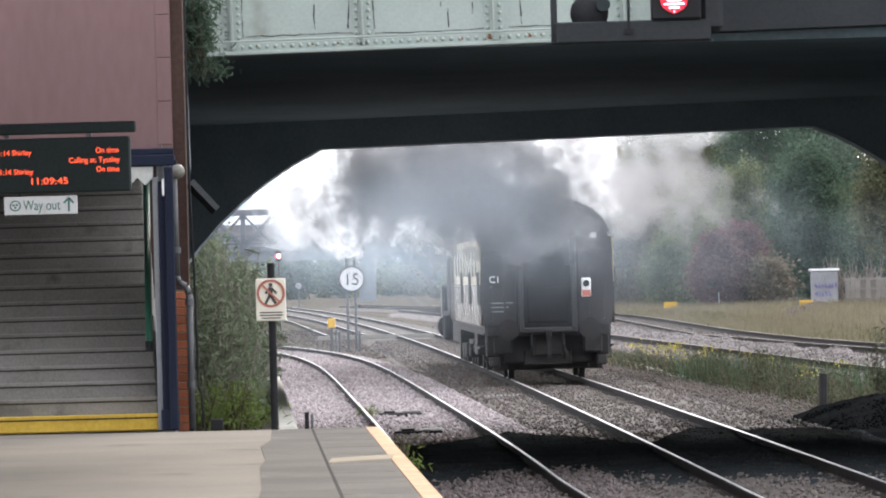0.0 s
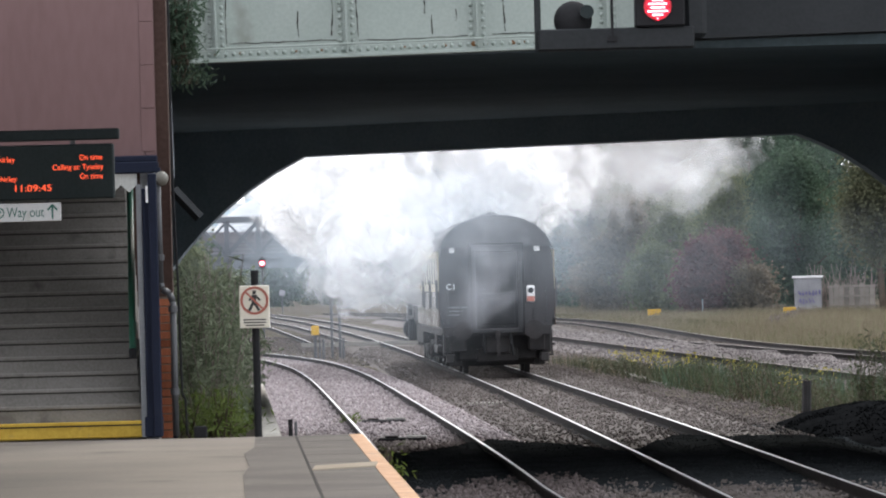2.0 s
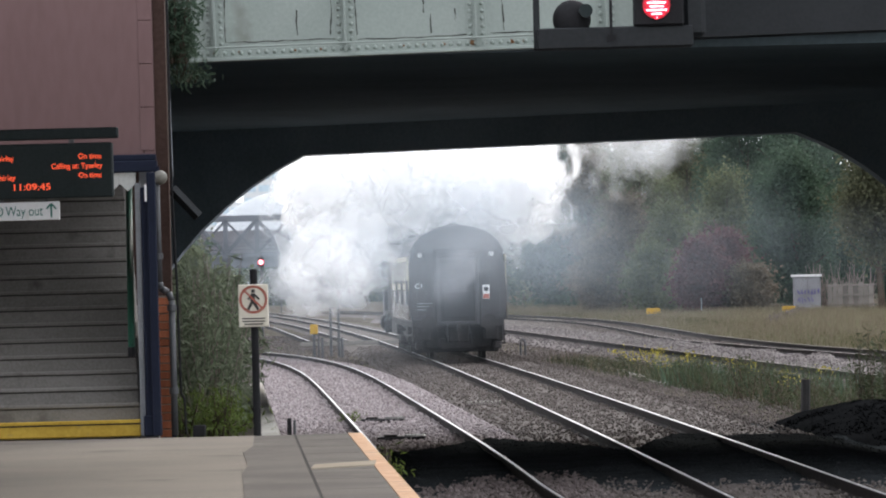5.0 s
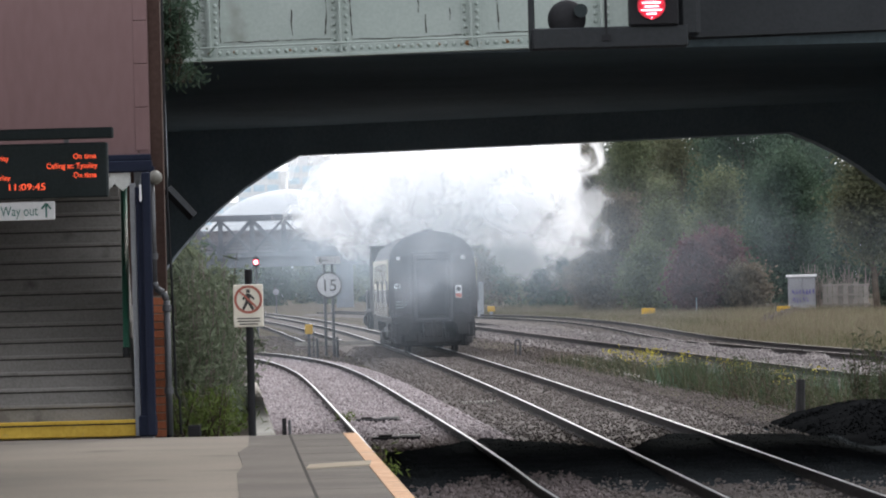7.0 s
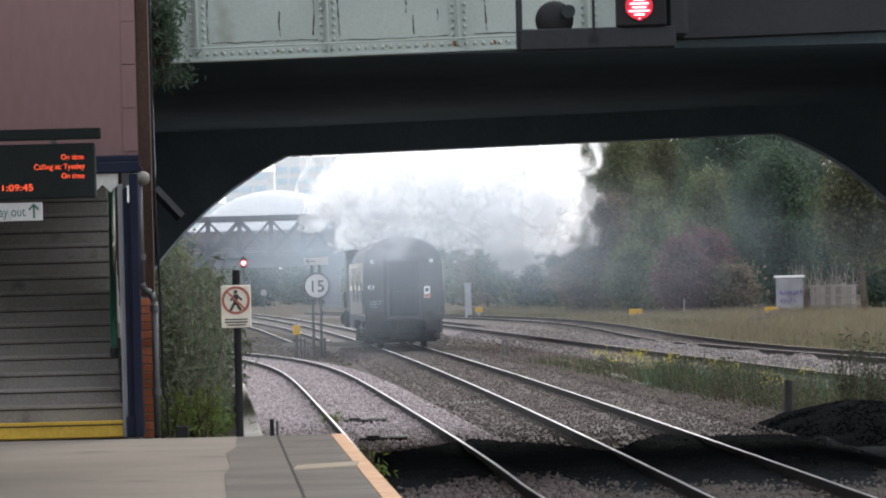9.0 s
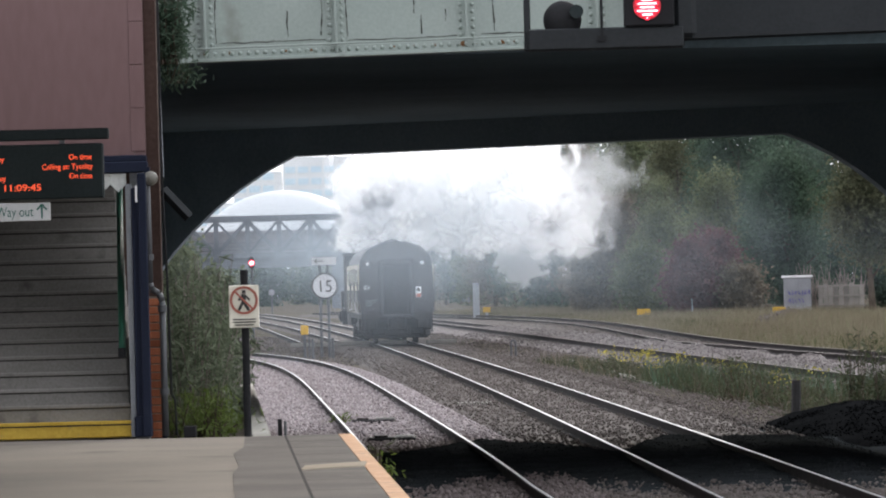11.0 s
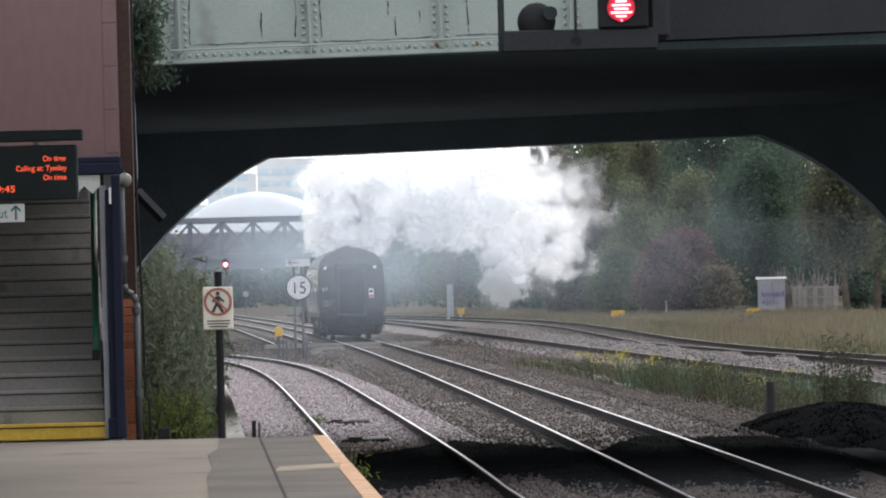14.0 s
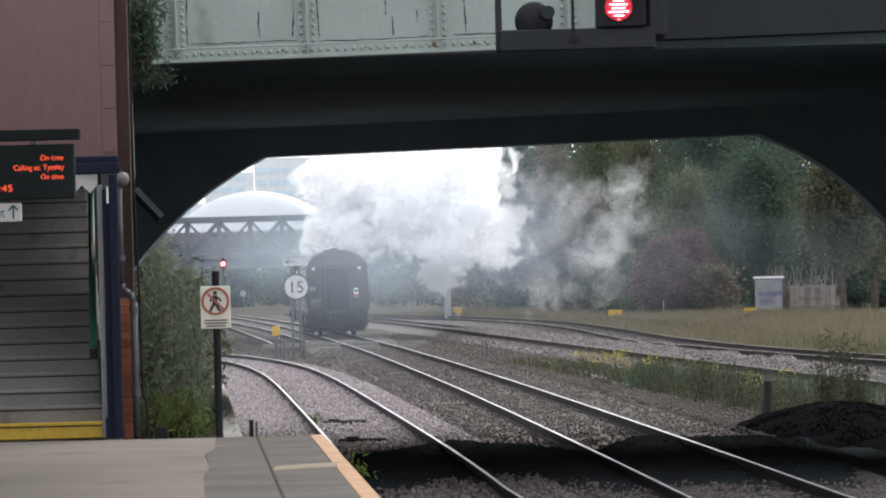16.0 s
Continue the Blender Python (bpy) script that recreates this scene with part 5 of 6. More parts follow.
for k in range(5):
    tree("green tree beside the railway", -13.5 - k * 2.6, 300 + k * 55, 7 + k * 0.3, 2.6, (M["leaf_green"], M["leaf_dark"])[k % 2], 70 + k, low=0.0, clumps=60, per=110, size=0.15, group="trees left of the railway")

for k in range(8):
    tree("tall dark tree at the back of the wooded bank", 8.5 + k * 3.0, 480 + (k * 17 % 30), 13.5 + (k * 31 % 10) * 0.25, 3.6, (M["leaf_dark"], M["leaf_green"])[k % 2], 150 + k, low=0.0, clumps=190, per=90, size=0.26)

for x, y, h in ((23.0, 398, 4.6), (25.6, 402, 5.2), (28.2, 396, 4.8), (30.6, 404, 5.4)):
    tree("low dark green shrub behind the fence", x, y, h, 1.8, M["leaf_dark"], int(x * 10), low=0.0, clumps=70, per=110, size=0.14, trunk=0.08, group="shrubs behind the fence")

# bare twigs above the fence
twigs = thing("bare_shrub", "pale leafless twiggy shrub behind the fence", "shrub", pose(23.6, 376.5, 0.0))
rng = random.Random(21)
bm = bmesh.new()
for k in range(70):
    x = rng.uniform(-1.8, 2.0)
    a, b = Vector((x, rng.uniform(-0.3, 0.3), 0)), Vector((x + rng.uniform(-0.8, 0.8), rng.uniform(-0.5, 0.5), rng.uniform(1.4, 3.0)))
    tube(bm, a, b, 0.035, 0.012, 4)
    m1 = a.lerp(b, 0.55)
    tube(bm, m1, m1 + Vector((rng.uniform(-0.6, 0.6), 0, rng.uniform(0.3, 0.9))), 0.02, 0.008, 4)
part("twigs", bm, M["twig"], twigs)


def shrub(label, x, y, z0, h, w, d, seed, stems, per, leaf, material, name="shrub", long=1.9):
    rs = np.random.RandomState(seed)
    t = thing(name, label, "shrub", pose(x, y, z0))
    bm = bmesh.new()
    pts = []
    for k in range(stems):
        a = Vector((rs.uniform(-w, w) * 0.6, rs.uniform(-d, d) * 0.6, 0))
        b = a + Vector((rs.normal() * w * 0.4, rs.normal() * d * 0.4, h * rs.uniform(0.35, 1.0) * (1 - 0.25 * abs(a.x) / w)))
        tube(bm, a, b, 0.012, 0.004, 5)
        for i in range(per):
            f = rs.uniform(0.12, 1.0)
            p = a.lerp(b, f)
            pts.append((p.x + rs.normal() * 0.09, p.y + rs.normal() * 0.09, p.z + rs.normal() * 0.05))
    part("woody_frame", bm, M["twig"] if name == "butterfly_bush" else M["bark"], t)
    v, q = leaf_quads(rs, np.array(pts), leaf, long, 0.35)
    mesh_from("leaves", v, q, material, t)
    return t


shrub("tall grey green butterfly bush behind the platform end", -2.66, 66.0, 0.68, 1.85, 0.46, 2.5, 3, 140, 110, 0.020, M["leaf_bush"], "butterfly_bush", 3.2)
shrub("spiky upright butterfly bush shoots against the light", -2.5, 67.5, 0.85, 1.95, 0.30, 1.2, 23, 24, 46, 0.026, M["leaf_bush"], "butterfly_bush", 3.6)
shrub("fresh green weeds under the bush", -2.5, 62.5, 0.7, 0.6, 0.45, 1.0, 4, 50, 34, 0.018, M["leaf_fresh"], "weeds", 2.8)
shrub("grey green shrub beneath the bridge", -3.9, 78.0, 0.62, 1.75, 0.6, 2.5, 5, 90, 55, 0.022, M["leaf_bush"], "butterfly_bush", 3.0)
shrub("feathery dark green shrub growing out of the girder end", -2.84, 66.5, 4.62, 0.95, 0.17, 0.35, 6, 46, 60, 0.017, M["leaf_dark"], "wall_shrub", 3.2)
shrub("feathery tail of dark green leaves on the girder end", -2.78, 66.6, 4.42, 0.30, 0.22, 0.3, 16, 14, 36, 0.015, M["leaf_dark"], "wall_shrub", 3.0)
shrub("small tuft of weeds beside the rail", -0.62, 56.5, 0.3, 0.5, 0.07, 0.5, 8, 14, 14, 0.016, M["leaf_fresh"], "weeds", 2.5)
shrub("small tuft of weeds between the rails", -1.75, 106.25, -0.12, 0.16, 0.12, 0.3, 9, 12, 12, 0.022, M["leaf_fresh"], "weeds")
for k in range(26):
    y = 106 + k * 3.3
    x = 7.2 - (y - 110) * 0.034 + 0.55 * math.sin(k * 2.4)
    tall = y < 150
    shrub("ragged green weeds on the verge between the lines", x, y, -0.42, (0.8 if tall else 0.34) + 0.22 * math.sin(k * 2.9), 0.6, 1.8, 90 + k, 22 if tall else 12, 22, 0.021, M["leaf_weed"], "weeds", 3.0)
shrub("tall leafy weed beside the outer line", 6.9, 103.75, -0.3, 1.85, 0.22, 0.3, 130, 13, 40, 0.026, M["leaf_weed"], "weeds", 2.6)
shrub("tall leafy weed beside the outer line", 7.3, 102.5, -0.3, 1.7, 0.25, 0.3, 131, 15, 40, 0.026, M["leaf_weed"], "weeds", 2.6)


def blades(name, label, n, place, h0, h1, wide, material, seed):
    rs = np.random.RandomState(seed)
    base = np.array([place(rs) for _ in range(n)])
    lean = rs.normal(size=(n, 2)) * 0.22
    h = rs.uniform(h0, h1, n)
    a = rs.uniform(0, math.pi, n)
    dx, dy = np.cos(a) * wide, np.sin(a) * wide * 0.6
    v = np.stack([base + np.stack([-dx, -dy, np.zeros(n)], 1), base + np.stack([dx, dy, np.zeros(n)], 1), base + np.stack([lean[:, 0] * h, lean[:, 1] * h, h], 1)], 1).reshape(-1, 3)
    ob = mesh_from(name, v, np.arange(3 * n).reshape(-1, 3), material)
    return tagged(ob, label, "grass", kind="stuff")


def verge(rs):
    y = rs.uniform(175, 500)
    x = c_x(y) + 2.0 + rs.uniform(0, 1) ** 1.3 * 16
    return (x, y, ground_height(x, y) - 0.05)


def verge_near(rs):
    y = rs.uniform(150, 475)
    x = c_x(y) + 1.8 + rs.uniform(0, 4)
    return (x, y, ground_height(x, y) - 0.05)


def middle(rs):
    y = rs.uniform(95, 200)
    x = b_x(max(y, 112)) - 2.3 - rs.uniform(0, 1.7)
    return (x, y, -0.42)


def verge_patch(rs):
    while True:
        x, y, z = verge(rs)
        if noise.noise((x * 0.35, y * 0.04, 11.0)) + 0.35 * noise.noise((x * 1.3, y * 0.2, 3.0)) > 0.08:
            return (x, y, z)


blades("dry_grass", "dry buff grass along the outer line", 90000, verge, 0.15, 0.55, 0.014, M["grass_dry"], 11)
blades("green_grass", "green grass tufts along the outer line", 34000, verge_near, 0.12, 0.35, 0.022, M["grass_green"], 12)
blades("meadow_grass", "green grass among the dry stalks", 15000, verge_patch, 0.12, 0.45, 0.016, M["leaf_green"], 17)
blades("tall_dry_grass", "patches of taller reddish dry grass", 12000, verge_patch, 0.3, 0.75, 0.014, M["leaf_brown"], 18)
blades("verge_grass", "mixed grass between the lines", 3000, middle, 0.12, 0.4, 0.010, M["leaf_weed"], 13)
blades("verge_dry_grass", "dry grass stalks between the lines", 1000, middle, 0.2, 0.55, 0.008, M["leaf_brown"], 14)


def reeds(rs):
    f = rs.uniform()
    y = 149 - 36 * f + rs.uniform(0, 9)
    x = 5.0 + 3.4 * f ** 1.3 + rs.uniform(-0.1, 0.95)
    return (x, y, -0.44)


blades("tall_weed_stalks", "tall dark green weed stalks on the verge", 2600, reeds, 0.15, 0.9, 0.011, M["leaf_weed"], 15)
blades("dark_weed_stalks", "dark weed stalks among the green ones", 1400, reeds, 0.2, 0.85, 0.012, M["leaf_dark"], 16)
rs = np.random.RandomState(77)
fp = []
for k in range(26):
    y = rs.uniform(124, 185)
    x = b_x(max(y, 112)) - 1.8 - rs.uniform(0, 1.6)
    fp.append(np.array([x, y, -0.1 + rs.uniform(0, 0.25)]) + rs.normal(size=(30, 3)) * (0.16, 0.3, 0.07))
v, q = leaf_quads(rs, np.concatenate(fp), 0.035)
tagged(mesh_from("yellow_flowers", v, q, M["flower"]), "yellow flowering weeds between the lines", "flowers", kind="stuff")


# ---------------- loose stones ----------------
def stones(name, label, n, place, size, material, seed):
    rs = np.random.RandomState(seed)
    c = np.array([place(rs) for _ in range(n)])
    octa = np.array([(1, 0, 0), (-1, 0, 0), (0, 1, 0), (0, -1, 0), (0, 0, 1), (0, 0, -1)], dtype=float)
    f = np.array([(0, 2, 4), (2, 1, 4), (1, 3, 4), (3, 0, 4), (2, 0, 5), (1, 2, 5), (3, 1, 5), (0, 3, 5)])
    s = size * rs.uniform(0.5, 1.3, (n, 1, 1)) * rs.uniform(0.6, 1.2, (n, 1, 3))
    v = octa[None] * s * rs.uniform(0.7, 1.2, (n, 6, 1))
    a = rs.uniform(0, 6.28, n)
    b = rs.uniform(-0.7, 0.7, n)
    ca, sa, cb, sb = np.cos(a)[:, None], np.sin(a)[:, None], np.cos(b)[:, None], np.sin(b)[:, None]
    x, y, z = v[..., 0], v[..., 1] * cb - v[..., 2] * sb, v[..., 1] * sb + v[..., 2] * cb
    v = np.stack([x * ca - y * sa, x * sa + y * ca, z], -1) + c[:, None, :]
    faces = (f[None] + (np.arange(n) * 6)[:, None, None]).reshape(-1, 3)
    ob = mesh_from(name, v.reshape(-1, 3), faces, material)
    return tagged(ob, label, "ballast stones", kind="stuff")


def dark_layer_level(x, y):
    """Depth of the black layer of cinder and bridge shade, above or below the ballast."""
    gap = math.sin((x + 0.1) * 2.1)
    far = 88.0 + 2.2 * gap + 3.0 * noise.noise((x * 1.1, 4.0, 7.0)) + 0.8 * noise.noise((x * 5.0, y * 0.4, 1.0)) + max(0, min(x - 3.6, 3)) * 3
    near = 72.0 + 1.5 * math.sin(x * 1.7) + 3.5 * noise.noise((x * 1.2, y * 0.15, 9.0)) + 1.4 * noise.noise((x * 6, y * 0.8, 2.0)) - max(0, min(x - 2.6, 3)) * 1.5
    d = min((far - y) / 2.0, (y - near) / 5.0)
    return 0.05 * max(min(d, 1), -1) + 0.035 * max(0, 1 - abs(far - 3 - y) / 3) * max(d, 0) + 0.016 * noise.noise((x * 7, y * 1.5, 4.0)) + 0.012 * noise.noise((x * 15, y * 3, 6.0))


def on_bed(fx, y0, y1, left, right, top):
    def place(rs):
        while True:
            y = y0 + (y1 - y0) * rs.uniform() ** 1.35
            o = rs.uniform(left - 0.3, right + 0.3)
            if y > 100 or dark_layer_level(fx(y) + o, y) < 0.004:
                break
        drop = max(left - o, o - right, 0)
        return (fx(y) + o, y, top - drop * 0.7 + rs.uniform(-0.012, 0.02))
    return place


stones("ballast_stones", "loose pinkish granite ballast stones of the platform loop", 28000, on_bed(loop_x, 88, 220, -1.9, 1.5, -0.14), 0.036, M["stone_pink"], 41)
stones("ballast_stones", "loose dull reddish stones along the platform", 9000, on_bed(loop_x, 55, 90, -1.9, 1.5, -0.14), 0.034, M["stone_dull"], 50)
stones("ballast_stones", "loose brown ballast stones of the main line", 30000, on_bed(main_x, 55, 237, -1.7, 2.4, -0.145), 0.028, M["stone_brown"], 42)
stones("ballast_stones", "loose greyish pink ballast stones of the side line", 14000, on_bed(b_x, 112, 300, -1.4, 2.0, -0.205), 0.042, M["stone_grey"], 43)
stones("ballast_stones", "loose grey ballast stones of the outermost line", 8000, on_bed(c_x, 150, 375, -1.6, 1.6, -0.225), 0.055, M["stone_brown"], 44)


def between(rs):
    while True:
        y = 75 + 150 * rs.uniform() ** 1.2
        x0, x1 = main_x(y) + 2.0, b_x(max(y, 112)) - 1.1
        x = rs.uniform(min(x0, x1), x1)
        if x1 > x0 and (y > 100 or dark_layer_level(x, y) < 0):
            return (x, y, -0.40 + rs.uniform(-0.01, 0.03))


stones("verge_stones", "loose brown stones on the verge between the lines", 27000, between, 0.027, M["stone_brown"], 46)


def far_floor(rs):
    y = rs.uniform(205, 330)
    return (main_x(y) + rs.uniform(-9, 6), y, -0.40 + rs.uniform(-0.01, 0.03))


stones("yard_stones", "loose brown stones around the junction", 12000, far_floor, 0.055, M["stone_brown"], 49)


def on_heap(rs):
    while True:
        x, y = rs.uniform(-1, 1), rs.uniform(-1, 1)
        r = math.hypot(x, y)
        if r < 1:
            return (6.6 + x * 2.2, 96.5 + y * 7.5, -0.42 + 0.62 * (1 - r ** 1.7) + rs.uniform(-0.01, 0.012))


stones("cinder_lumps", "black coal lumps on the mound", 7000, on_heap, 0.026, M["coal"], 47)


def mound(x, y):
    """Ballast tipped between and beside the rails of the side line, in lumps."""
    o = x - b_x(y)
    crest = 0.055 + 0.12 * noise.noise((x * 0.9, y * 0.16, 5.0)) + 0.09 * noise.noise((x * 2.0, y * 0.4, 2.0))
    side = min((o + 0.62) / 0.3, (1.25 - o) / 0.5, (y - 128) / 14, (330 - y) / 40, 1)
    return -0.17 + (crest + 0.17) * max(side, -0.2)


mv, cols = [], 24
my = list(np.arange(122, 332, 1.2))
for y in my:
    for i in range(cols):
        x = b_x(y) - 0.68 + 2.5 * i / (cols - 1)
        mv.append((x, y, mound(x, y)))
mf = [(j * cols + i, j * cols + i + 1, (j + 1) * cols + i + 1, (j + 1) * cols + i) for j in range(len(my) - 1) for i in range(cols - 1)]
tagged(raw("ballast_mound", mv, mf, M["ballast_grey"], smooth=True), "tipped pinkish ballast mounded over the side line", "ballast", kind="structure")


def on_mound(rs):
    y = 124 + 200 * rs.uniform() ** 1.2
    x = b_x(y) + rs.uniform(-0.6, 1.15)
    return (x, y, mound(x, y) + rs.uniform(-0.01, 0.02))


stones("ballast_stones", "loose pinkish stones on the tipped ballast", 13000, on_mound, 0.04, M["stone_grey"], 51)


# Black layer under the bridge: cinder plus its shade, put into colour and shape.
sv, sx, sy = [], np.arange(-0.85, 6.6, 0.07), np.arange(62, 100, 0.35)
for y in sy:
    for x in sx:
        sv.append((x, y, -0.132 - 0.2 * min(max(x - 4.9, 0), 1.2) + dark_layer_level(x, y)))
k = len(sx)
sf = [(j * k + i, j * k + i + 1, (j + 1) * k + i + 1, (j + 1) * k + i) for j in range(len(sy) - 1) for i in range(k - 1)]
tagged(raw("cinder_shade_layer", sv, sf, M["cinder"], smooth=True), "black layer of cinder and painted bridge shade over the ballast", "cinder", kind="structure")


def on_dark_layer(rs):
    while True:
        x, y = rs.uniform(-0.8, 6.0), rs.uniform(66, 96)
        h = dark_layer_level(x, y)
        if h > 0.01:
            return (x, y, -0.136 - 0.2 * min(max(x - 4.9, 0), 1.2) + h)


stones("cinder_grit", "black grit on the layer of cinder and painted bridge shade", 12000, on_dark_layer, 0.02, M["cinder"], 48)


def heap_at(rs):
    f, s = rs.uniform(), rs.normal()
    return (15.6 + 4.0 * f + s * 0.22, 300 + 45 * f, -0.1 + abs(rs.normal()) * 0.10 + 0.15 * f)


stones("stone_pile", "pile of grey stones in the grass", 900, heap_at, 0.10, M["stone_brown"], 45)

# black cinder heap under the bridge
bm = bmesh.new()
bmesh.ops.create_grid(bm, x_segments=50, y_segments=40, size=1)
for vtx in bm.verts:
    r = math.hypot(vtx.co.x, vtx.co.y)
    hgt = 0.62 * max(0, 1 - r ** 1.7) + 0.06 * noise.noise((vtx.co.x * 5, vtx.co.y * 5, 1)) + 0.03 * noise.noise((vtx.co.x * 16, vtx.co.y * 16, 1))
    vtx.co = Vector((6.6 + vtx.co.x * 2.2, 96.5 + vtx.co.y * 7.5, -0.42 + hgt))
tagged(part("coal_mound", bm, M["coal"], smooth=True), "matt black mound of coal dust under the bridge", "heap")

# exposed timbers in the loop
for x, y, ln in ((-1.57, 105.6, 0.75), (-1.13, 92.9, 0.72)):
    tm = thing("exposed_sleeper", "dark sleeper end showing through pink ballast", "sleeper", group="exposed sleepers")
    part("timber", boxes((x, x + ln, y, y + 0.34, -0.3, -0.075), (x + ln * 0.55, x + ln, y + 0.5, y + 1.3, -0.3, -0.07), bevel=0.02), M["underframe"], tm)
    part("chair_plate", boxes((x + 0.1, x + 0.3, y + 0.05, y + 0.3, -0.08, -0.05), bevel=0.008), M["rail_side"], tm)
mat = thing("ribbed_mat", "small ribbed grey mat lying in the ballast", "mat", pose(0.6, 119.4, -0.14))
part("base", boxes((-0.33, 0.33, -0.5, 0.5, -0.03, 0.0)), M["stone_dull"], mat)
for k in range(9):
    part("rib", boxes((-0.32 + k * 0.078, -0.285 + k * 0.078, -0.48, 0.48, 0.0, 0.05), bevel=0.006), M["concrete"], mat)
for k in range(19):
    f = k / 18
    lid = thing("trough_lid", "pale concrete cable trough lid among the weeds", "trough lid", pose(4.17 + 0.95 * f + 0.03 * math.sin(k * 5), 200 - 49 * f, -0.36, 0, 1.5 * math.sin(k * 3), 1.1 + math.sin(k * 7)), "trough lids along the verge")
    part("slab", boxes((-0.11, 0.11, -1.2, 1.2, -0.06, 0.02), bevel=0.015), M["concrete"], lid)
flat = thing("trough_lid", "pale loose concrete lid lying aside", "trough lid", pose(5.1, 196, -0.34, 0, 0, 20))
part("slab", boxes((-0.45, 0.45, -0.9, 0.9, -0.06, 0.03), bevel=0.015), M["concrete"], flat)


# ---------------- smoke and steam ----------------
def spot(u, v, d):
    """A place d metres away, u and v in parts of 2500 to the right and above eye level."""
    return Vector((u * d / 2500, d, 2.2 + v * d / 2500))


def puff_mesh(seed, r, n, squash=0.8):
    rs = np.random.RandomState(seed)
    vs, fs, uvs = [], [], []
    for k in range(n):
        p = rs.normal(size=3)
        p = p / np.linalg.norm(p) * rs.uniform(0.15, 0.72) * r
        p[2] *= squash
        rad = r * rs.uniform(0.4, 0.85)
        long = rs.uniform(0.55, 1.0)
        nrm = Vector((rs.normal() * 0.28, -1, rs.normal() * 0.28)).normalized()
        q = nrm.to_track_quat("Z", "Y").to_matrix()
        spin = rs.uniform(0, 6.28)
        i0 = len(vs)
        for ring, rr in ((0, 0.0), (1, 0.5), (2, 1.0)):
            for j in range(1 if ring == 0 else 10):
                a = spin + 2 * math.pi * j / 10
                wob = 1 + 0.25 * rs.normal() if ring else 1
                lx, ly = math.cos(a) * rr * rad, math.sin(a) * rr * rad * long
                w = q @ Vector((lx, ly, -0.16 * rad * rr * rr * wob))
                vs.append((p[0] + w.x, p[1] + w.y, p[2] + w.z))
                uvs.append((0.5 + 0.5 * rr * math.cos(a), 0.5 + 0.5 * rr * math.sin(a)))
        for j in range(10):
            fs.append((i0, i0 + 1 + j, i0 + 1 + (j + 1) % 10, i0))
            fs.append((i0 + 1 + j, i0 + 11 + j, i0 + 11 + (j + 1) % 10, i0 + 1 + (j + 1) % 10))
    me = bpy.data.meshes.new("wisps")
    me.from_pydata(vs, [], [f if f[0] != f[3] else f[:3] for f in fs])
    me.update()
    layer = me.uv_layers.new(name="uv")
    for lp in me.loops:
        layer.data[lp.index].uv = uvs[lp.vertex_index]
    me.polygons.foreach_set("use_smooth", [True] * len(me.polygons))
    return me


PUFFS = []


def puff(label, kind_name, material, seed, r, n, rows, squash=0.8):
    """rows: seconds, u, v, metres beyond the coach's rear end."""
    me = puff_mesh(seed, r, n, squash)
    ob = finish(kind_name, me, material)
    tagged(ob, label, "smoke", kind="stuff")
    PUFFS.append((ob, rows))
    return ob


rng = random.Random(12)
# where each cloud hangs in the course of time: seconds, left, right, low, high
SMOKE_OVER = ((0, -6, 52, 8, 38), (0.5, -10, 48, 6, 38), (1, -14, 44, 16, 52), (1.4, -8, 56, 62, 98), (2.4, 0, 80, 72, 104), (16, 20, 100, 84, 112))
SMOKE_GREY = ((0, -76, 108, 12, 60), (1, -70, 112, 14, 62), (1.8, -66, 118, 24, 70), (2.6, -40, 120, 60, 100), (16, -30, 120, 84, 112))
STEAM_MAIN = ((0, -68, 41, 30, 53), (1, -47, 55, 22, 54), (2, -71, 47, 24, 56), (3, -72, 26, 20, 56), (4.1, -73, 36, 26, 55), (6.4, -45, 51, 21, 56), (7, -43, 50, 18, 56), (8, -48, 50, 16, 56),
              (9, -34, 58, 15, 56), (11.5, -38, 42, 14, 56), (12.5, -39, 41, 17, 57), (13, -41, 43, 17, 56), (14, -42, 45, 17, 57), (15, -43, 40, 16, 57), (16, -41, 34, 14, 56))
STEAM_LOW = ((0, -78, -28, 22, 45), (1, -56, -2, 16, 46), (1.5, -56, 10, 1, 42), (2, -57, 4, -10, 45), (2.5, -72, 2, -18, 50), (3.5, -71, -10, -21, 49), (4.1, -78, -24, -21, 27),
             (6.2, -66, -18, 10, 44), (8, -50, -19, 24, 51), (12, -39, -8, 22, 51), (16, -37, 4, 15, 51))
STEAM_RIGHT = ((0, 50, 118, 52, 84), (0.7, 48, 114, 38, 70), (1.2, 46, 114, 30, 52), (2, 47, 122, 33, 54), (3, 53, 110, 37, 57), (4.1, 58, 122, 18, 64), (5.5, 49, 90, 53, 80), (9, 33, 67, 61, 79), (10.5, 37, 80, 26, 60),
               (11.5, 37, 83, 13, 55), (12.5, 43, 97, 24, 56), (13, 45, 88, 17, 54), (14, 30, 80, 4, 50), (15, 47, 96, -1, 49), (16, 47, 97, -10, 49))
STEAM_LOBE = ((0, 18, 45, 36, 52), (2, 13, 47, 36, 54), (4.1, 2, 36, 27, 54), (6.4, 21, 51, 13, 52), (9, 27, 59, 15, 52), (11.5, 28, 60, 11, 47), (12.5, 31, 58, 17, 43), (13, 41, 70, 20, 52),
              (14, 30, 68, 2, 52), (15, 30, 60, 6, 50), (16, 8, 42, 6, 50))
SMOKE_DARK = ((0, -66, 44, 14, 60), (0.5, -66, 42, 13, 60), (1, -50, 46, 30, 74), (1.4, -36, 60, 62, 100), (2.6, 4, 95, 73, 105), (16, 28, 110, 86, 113))
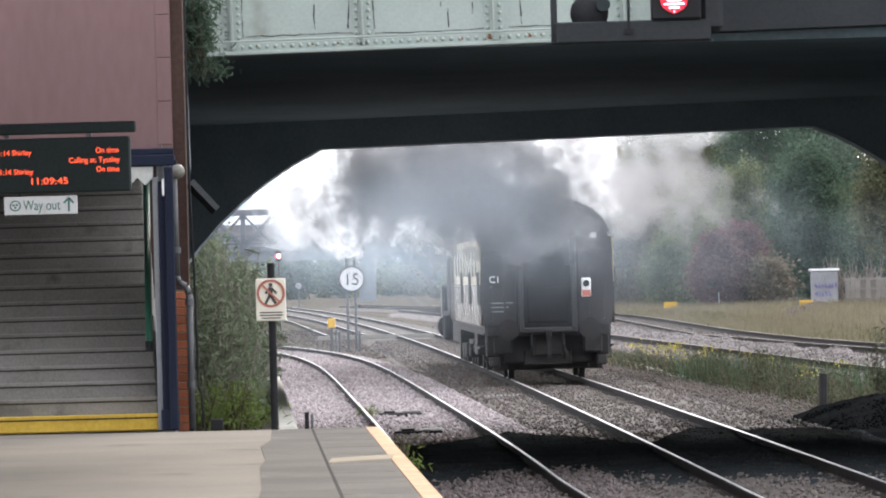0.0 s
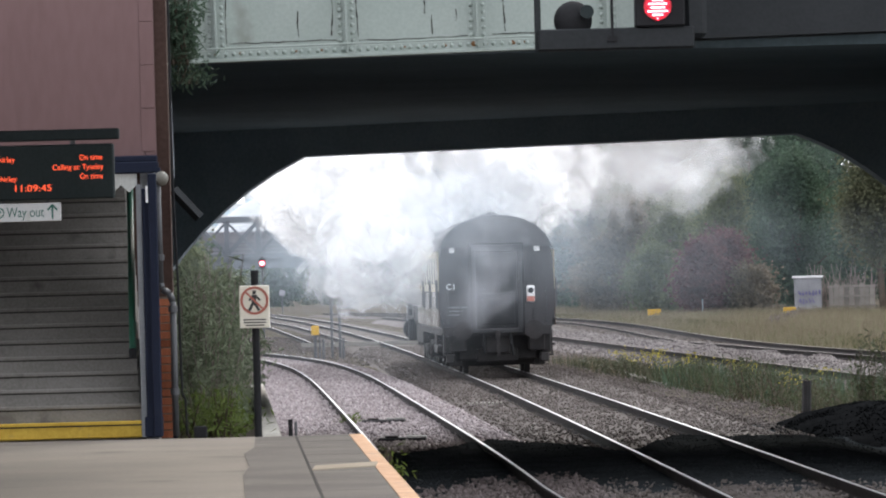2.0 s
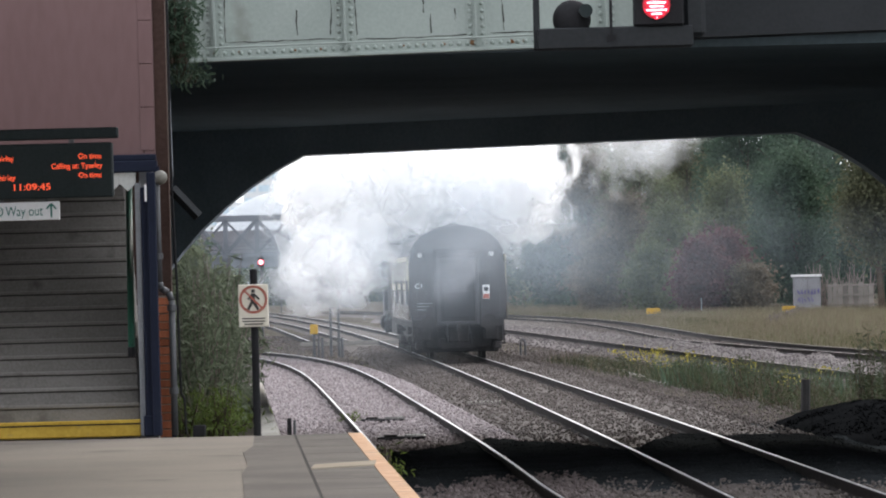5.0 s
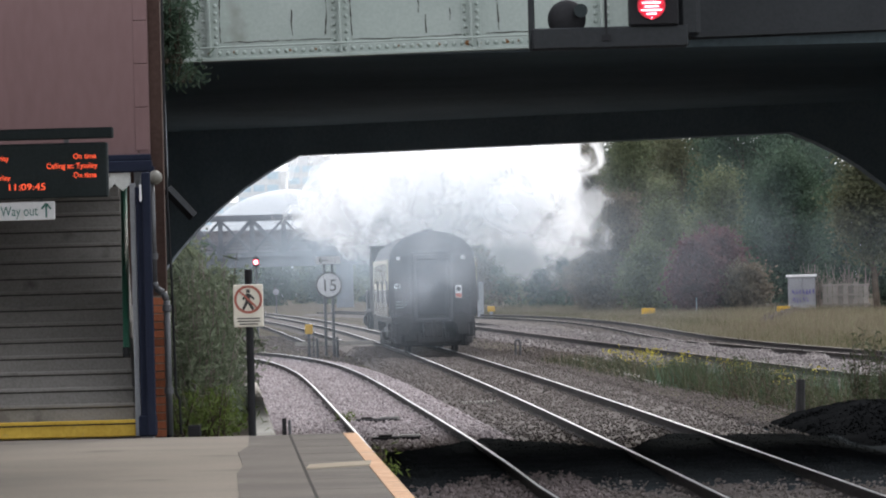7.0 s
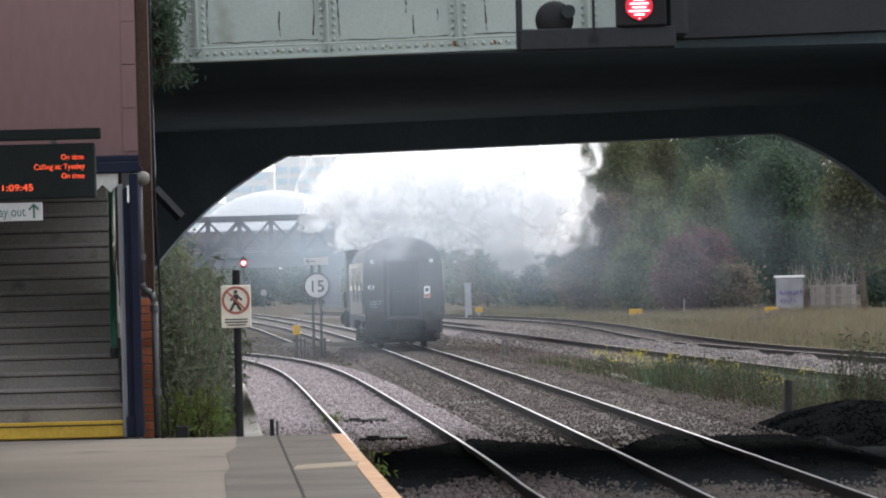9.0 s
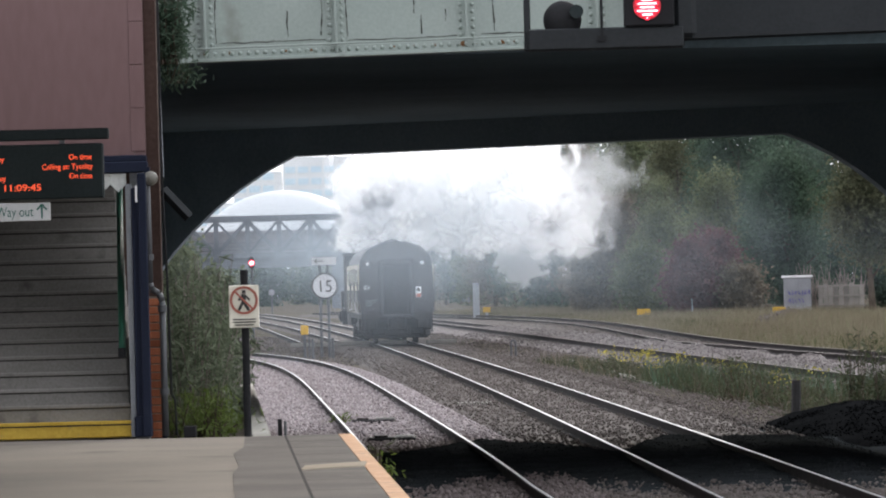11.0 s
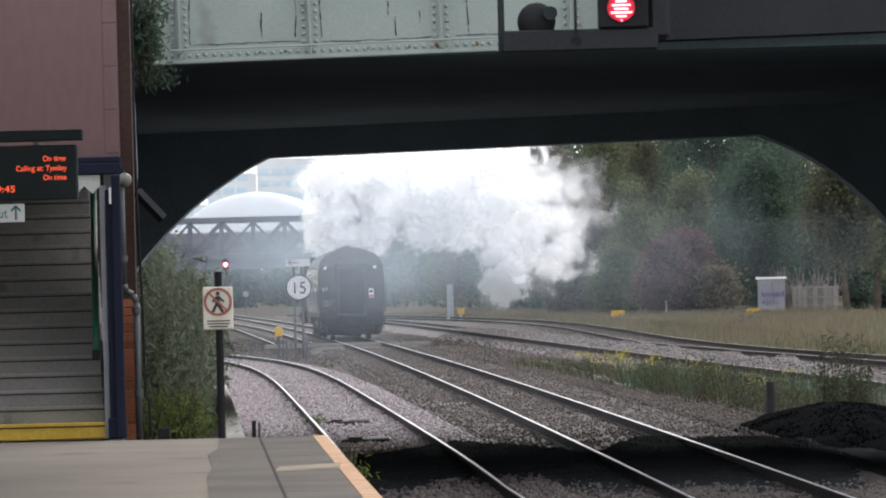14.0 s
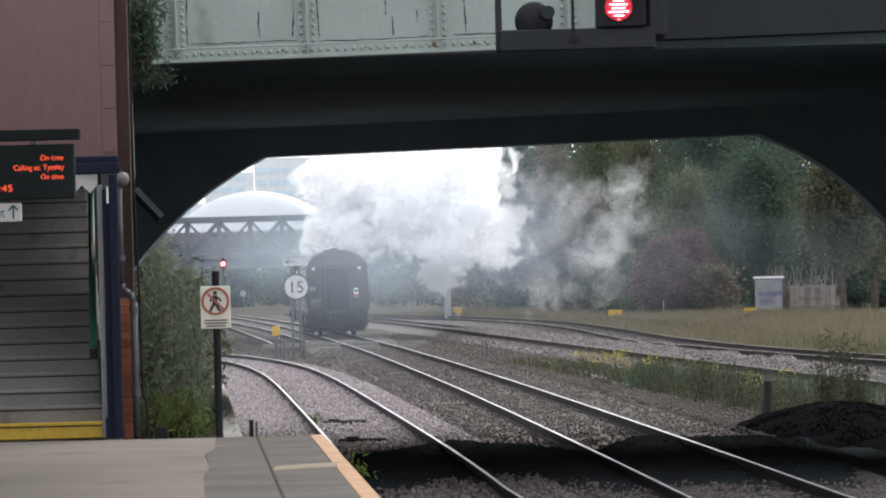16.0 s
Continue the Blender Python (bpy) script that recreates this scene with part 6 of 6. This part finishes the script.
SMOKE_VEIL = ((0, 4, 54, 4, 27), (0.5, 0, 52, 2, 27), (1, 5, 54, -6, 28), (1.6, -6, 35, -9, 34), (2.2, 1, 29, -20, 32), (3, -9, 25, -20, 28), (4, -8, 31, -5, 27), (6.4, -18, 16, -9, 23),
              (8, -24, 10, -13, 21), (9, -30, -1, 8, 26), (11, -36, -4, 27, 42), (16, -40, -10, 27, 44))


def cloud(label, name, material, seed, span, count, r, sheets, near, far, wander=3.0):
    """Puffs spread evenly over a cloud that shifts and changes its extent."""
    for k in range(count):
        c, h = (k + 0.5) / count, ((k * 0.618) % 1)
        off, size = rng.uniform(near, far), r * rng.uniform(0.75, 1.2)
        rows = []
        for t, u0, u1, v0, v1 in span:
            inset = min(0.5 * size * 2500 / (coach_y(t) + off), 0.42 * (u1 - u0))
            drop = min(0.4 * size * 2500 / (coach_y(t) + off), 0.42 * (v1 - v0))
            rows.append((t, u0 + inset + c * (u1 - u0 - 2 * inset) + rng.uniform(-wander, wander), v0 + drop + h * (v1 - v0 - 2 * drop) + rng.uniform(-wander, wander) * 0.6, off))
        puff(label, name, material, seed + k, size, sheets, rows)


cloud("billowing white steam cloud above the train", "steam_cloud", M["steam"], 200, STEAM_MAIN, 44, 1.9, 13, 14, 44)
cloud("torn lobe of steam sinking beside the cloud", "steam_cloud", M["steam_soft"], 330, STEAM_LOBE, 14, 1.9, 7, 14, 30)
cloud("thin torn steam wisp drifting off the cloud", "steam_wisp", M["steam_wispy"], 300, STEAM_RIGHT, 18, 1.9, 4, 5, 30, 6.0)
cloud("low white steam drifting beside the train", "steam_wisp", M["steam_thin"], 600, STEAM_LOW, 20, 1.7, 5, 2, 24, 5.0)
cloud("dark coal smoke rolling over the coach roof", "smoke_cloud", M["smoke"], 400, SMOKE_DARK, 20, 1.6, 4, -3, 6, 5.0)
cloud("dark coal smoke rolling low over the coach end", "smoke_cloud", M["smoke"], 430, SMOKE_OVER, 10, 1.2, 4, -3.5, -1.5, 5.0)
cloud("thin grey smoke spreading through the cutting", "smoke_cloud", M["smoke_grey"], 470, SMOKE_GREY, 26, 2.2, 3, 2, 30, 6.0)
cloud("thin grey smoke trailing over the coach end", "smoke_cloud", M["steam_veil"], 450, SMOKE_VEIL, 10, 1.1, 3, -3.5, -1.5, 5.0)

# faint bluish sheets that imitate the haze of distance along the cutting
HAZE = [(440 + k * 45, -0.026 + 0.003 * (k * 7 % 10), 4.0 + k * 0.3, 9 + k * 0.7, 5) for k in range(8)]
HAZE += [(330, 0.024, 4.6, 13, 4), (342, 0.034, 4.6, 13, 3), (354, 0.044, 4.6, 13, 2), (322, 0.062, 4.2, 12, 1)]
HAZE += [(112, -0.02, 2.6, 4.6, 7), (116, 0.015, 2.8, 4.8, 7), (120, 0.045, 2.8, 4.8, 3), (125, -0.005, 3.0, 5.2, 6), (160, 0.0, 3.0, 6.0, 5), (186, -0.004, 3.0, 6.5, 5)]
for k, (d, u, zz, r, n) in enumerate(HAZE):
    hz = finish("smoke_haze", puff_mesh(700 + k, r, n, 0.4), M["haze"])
    tagged(hz, "faint bluish sheets imitating distance haze", "smoke", kind="stuff")
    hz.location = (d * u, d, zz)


# ---------------- movement ----------------
def vehicle_rows(ahead, length):
    rows = []
    for i in range(17):
        y = coach_y(i) + ahead
        a, b = Vector((main_x(y), y)), Vector((main_x(y + length), y + length))
        rows.append((i, pose(a.x, a.y, 0, 0, 0, -math.degrees(math.atan2(b.x - a.x, b.y - a.y)))))
    return rows


def motions():
    walk(coach, vehicle_rows(0.0, 19.6))
    walk(loco, vehicle_rows(20.6, 17.0))
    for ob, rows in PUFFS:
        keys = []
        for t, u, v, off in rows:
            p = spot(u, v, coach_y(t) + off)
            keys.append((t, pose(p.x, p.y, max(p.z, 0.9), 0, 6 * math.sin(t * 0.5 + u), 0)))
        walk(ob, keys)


motions()
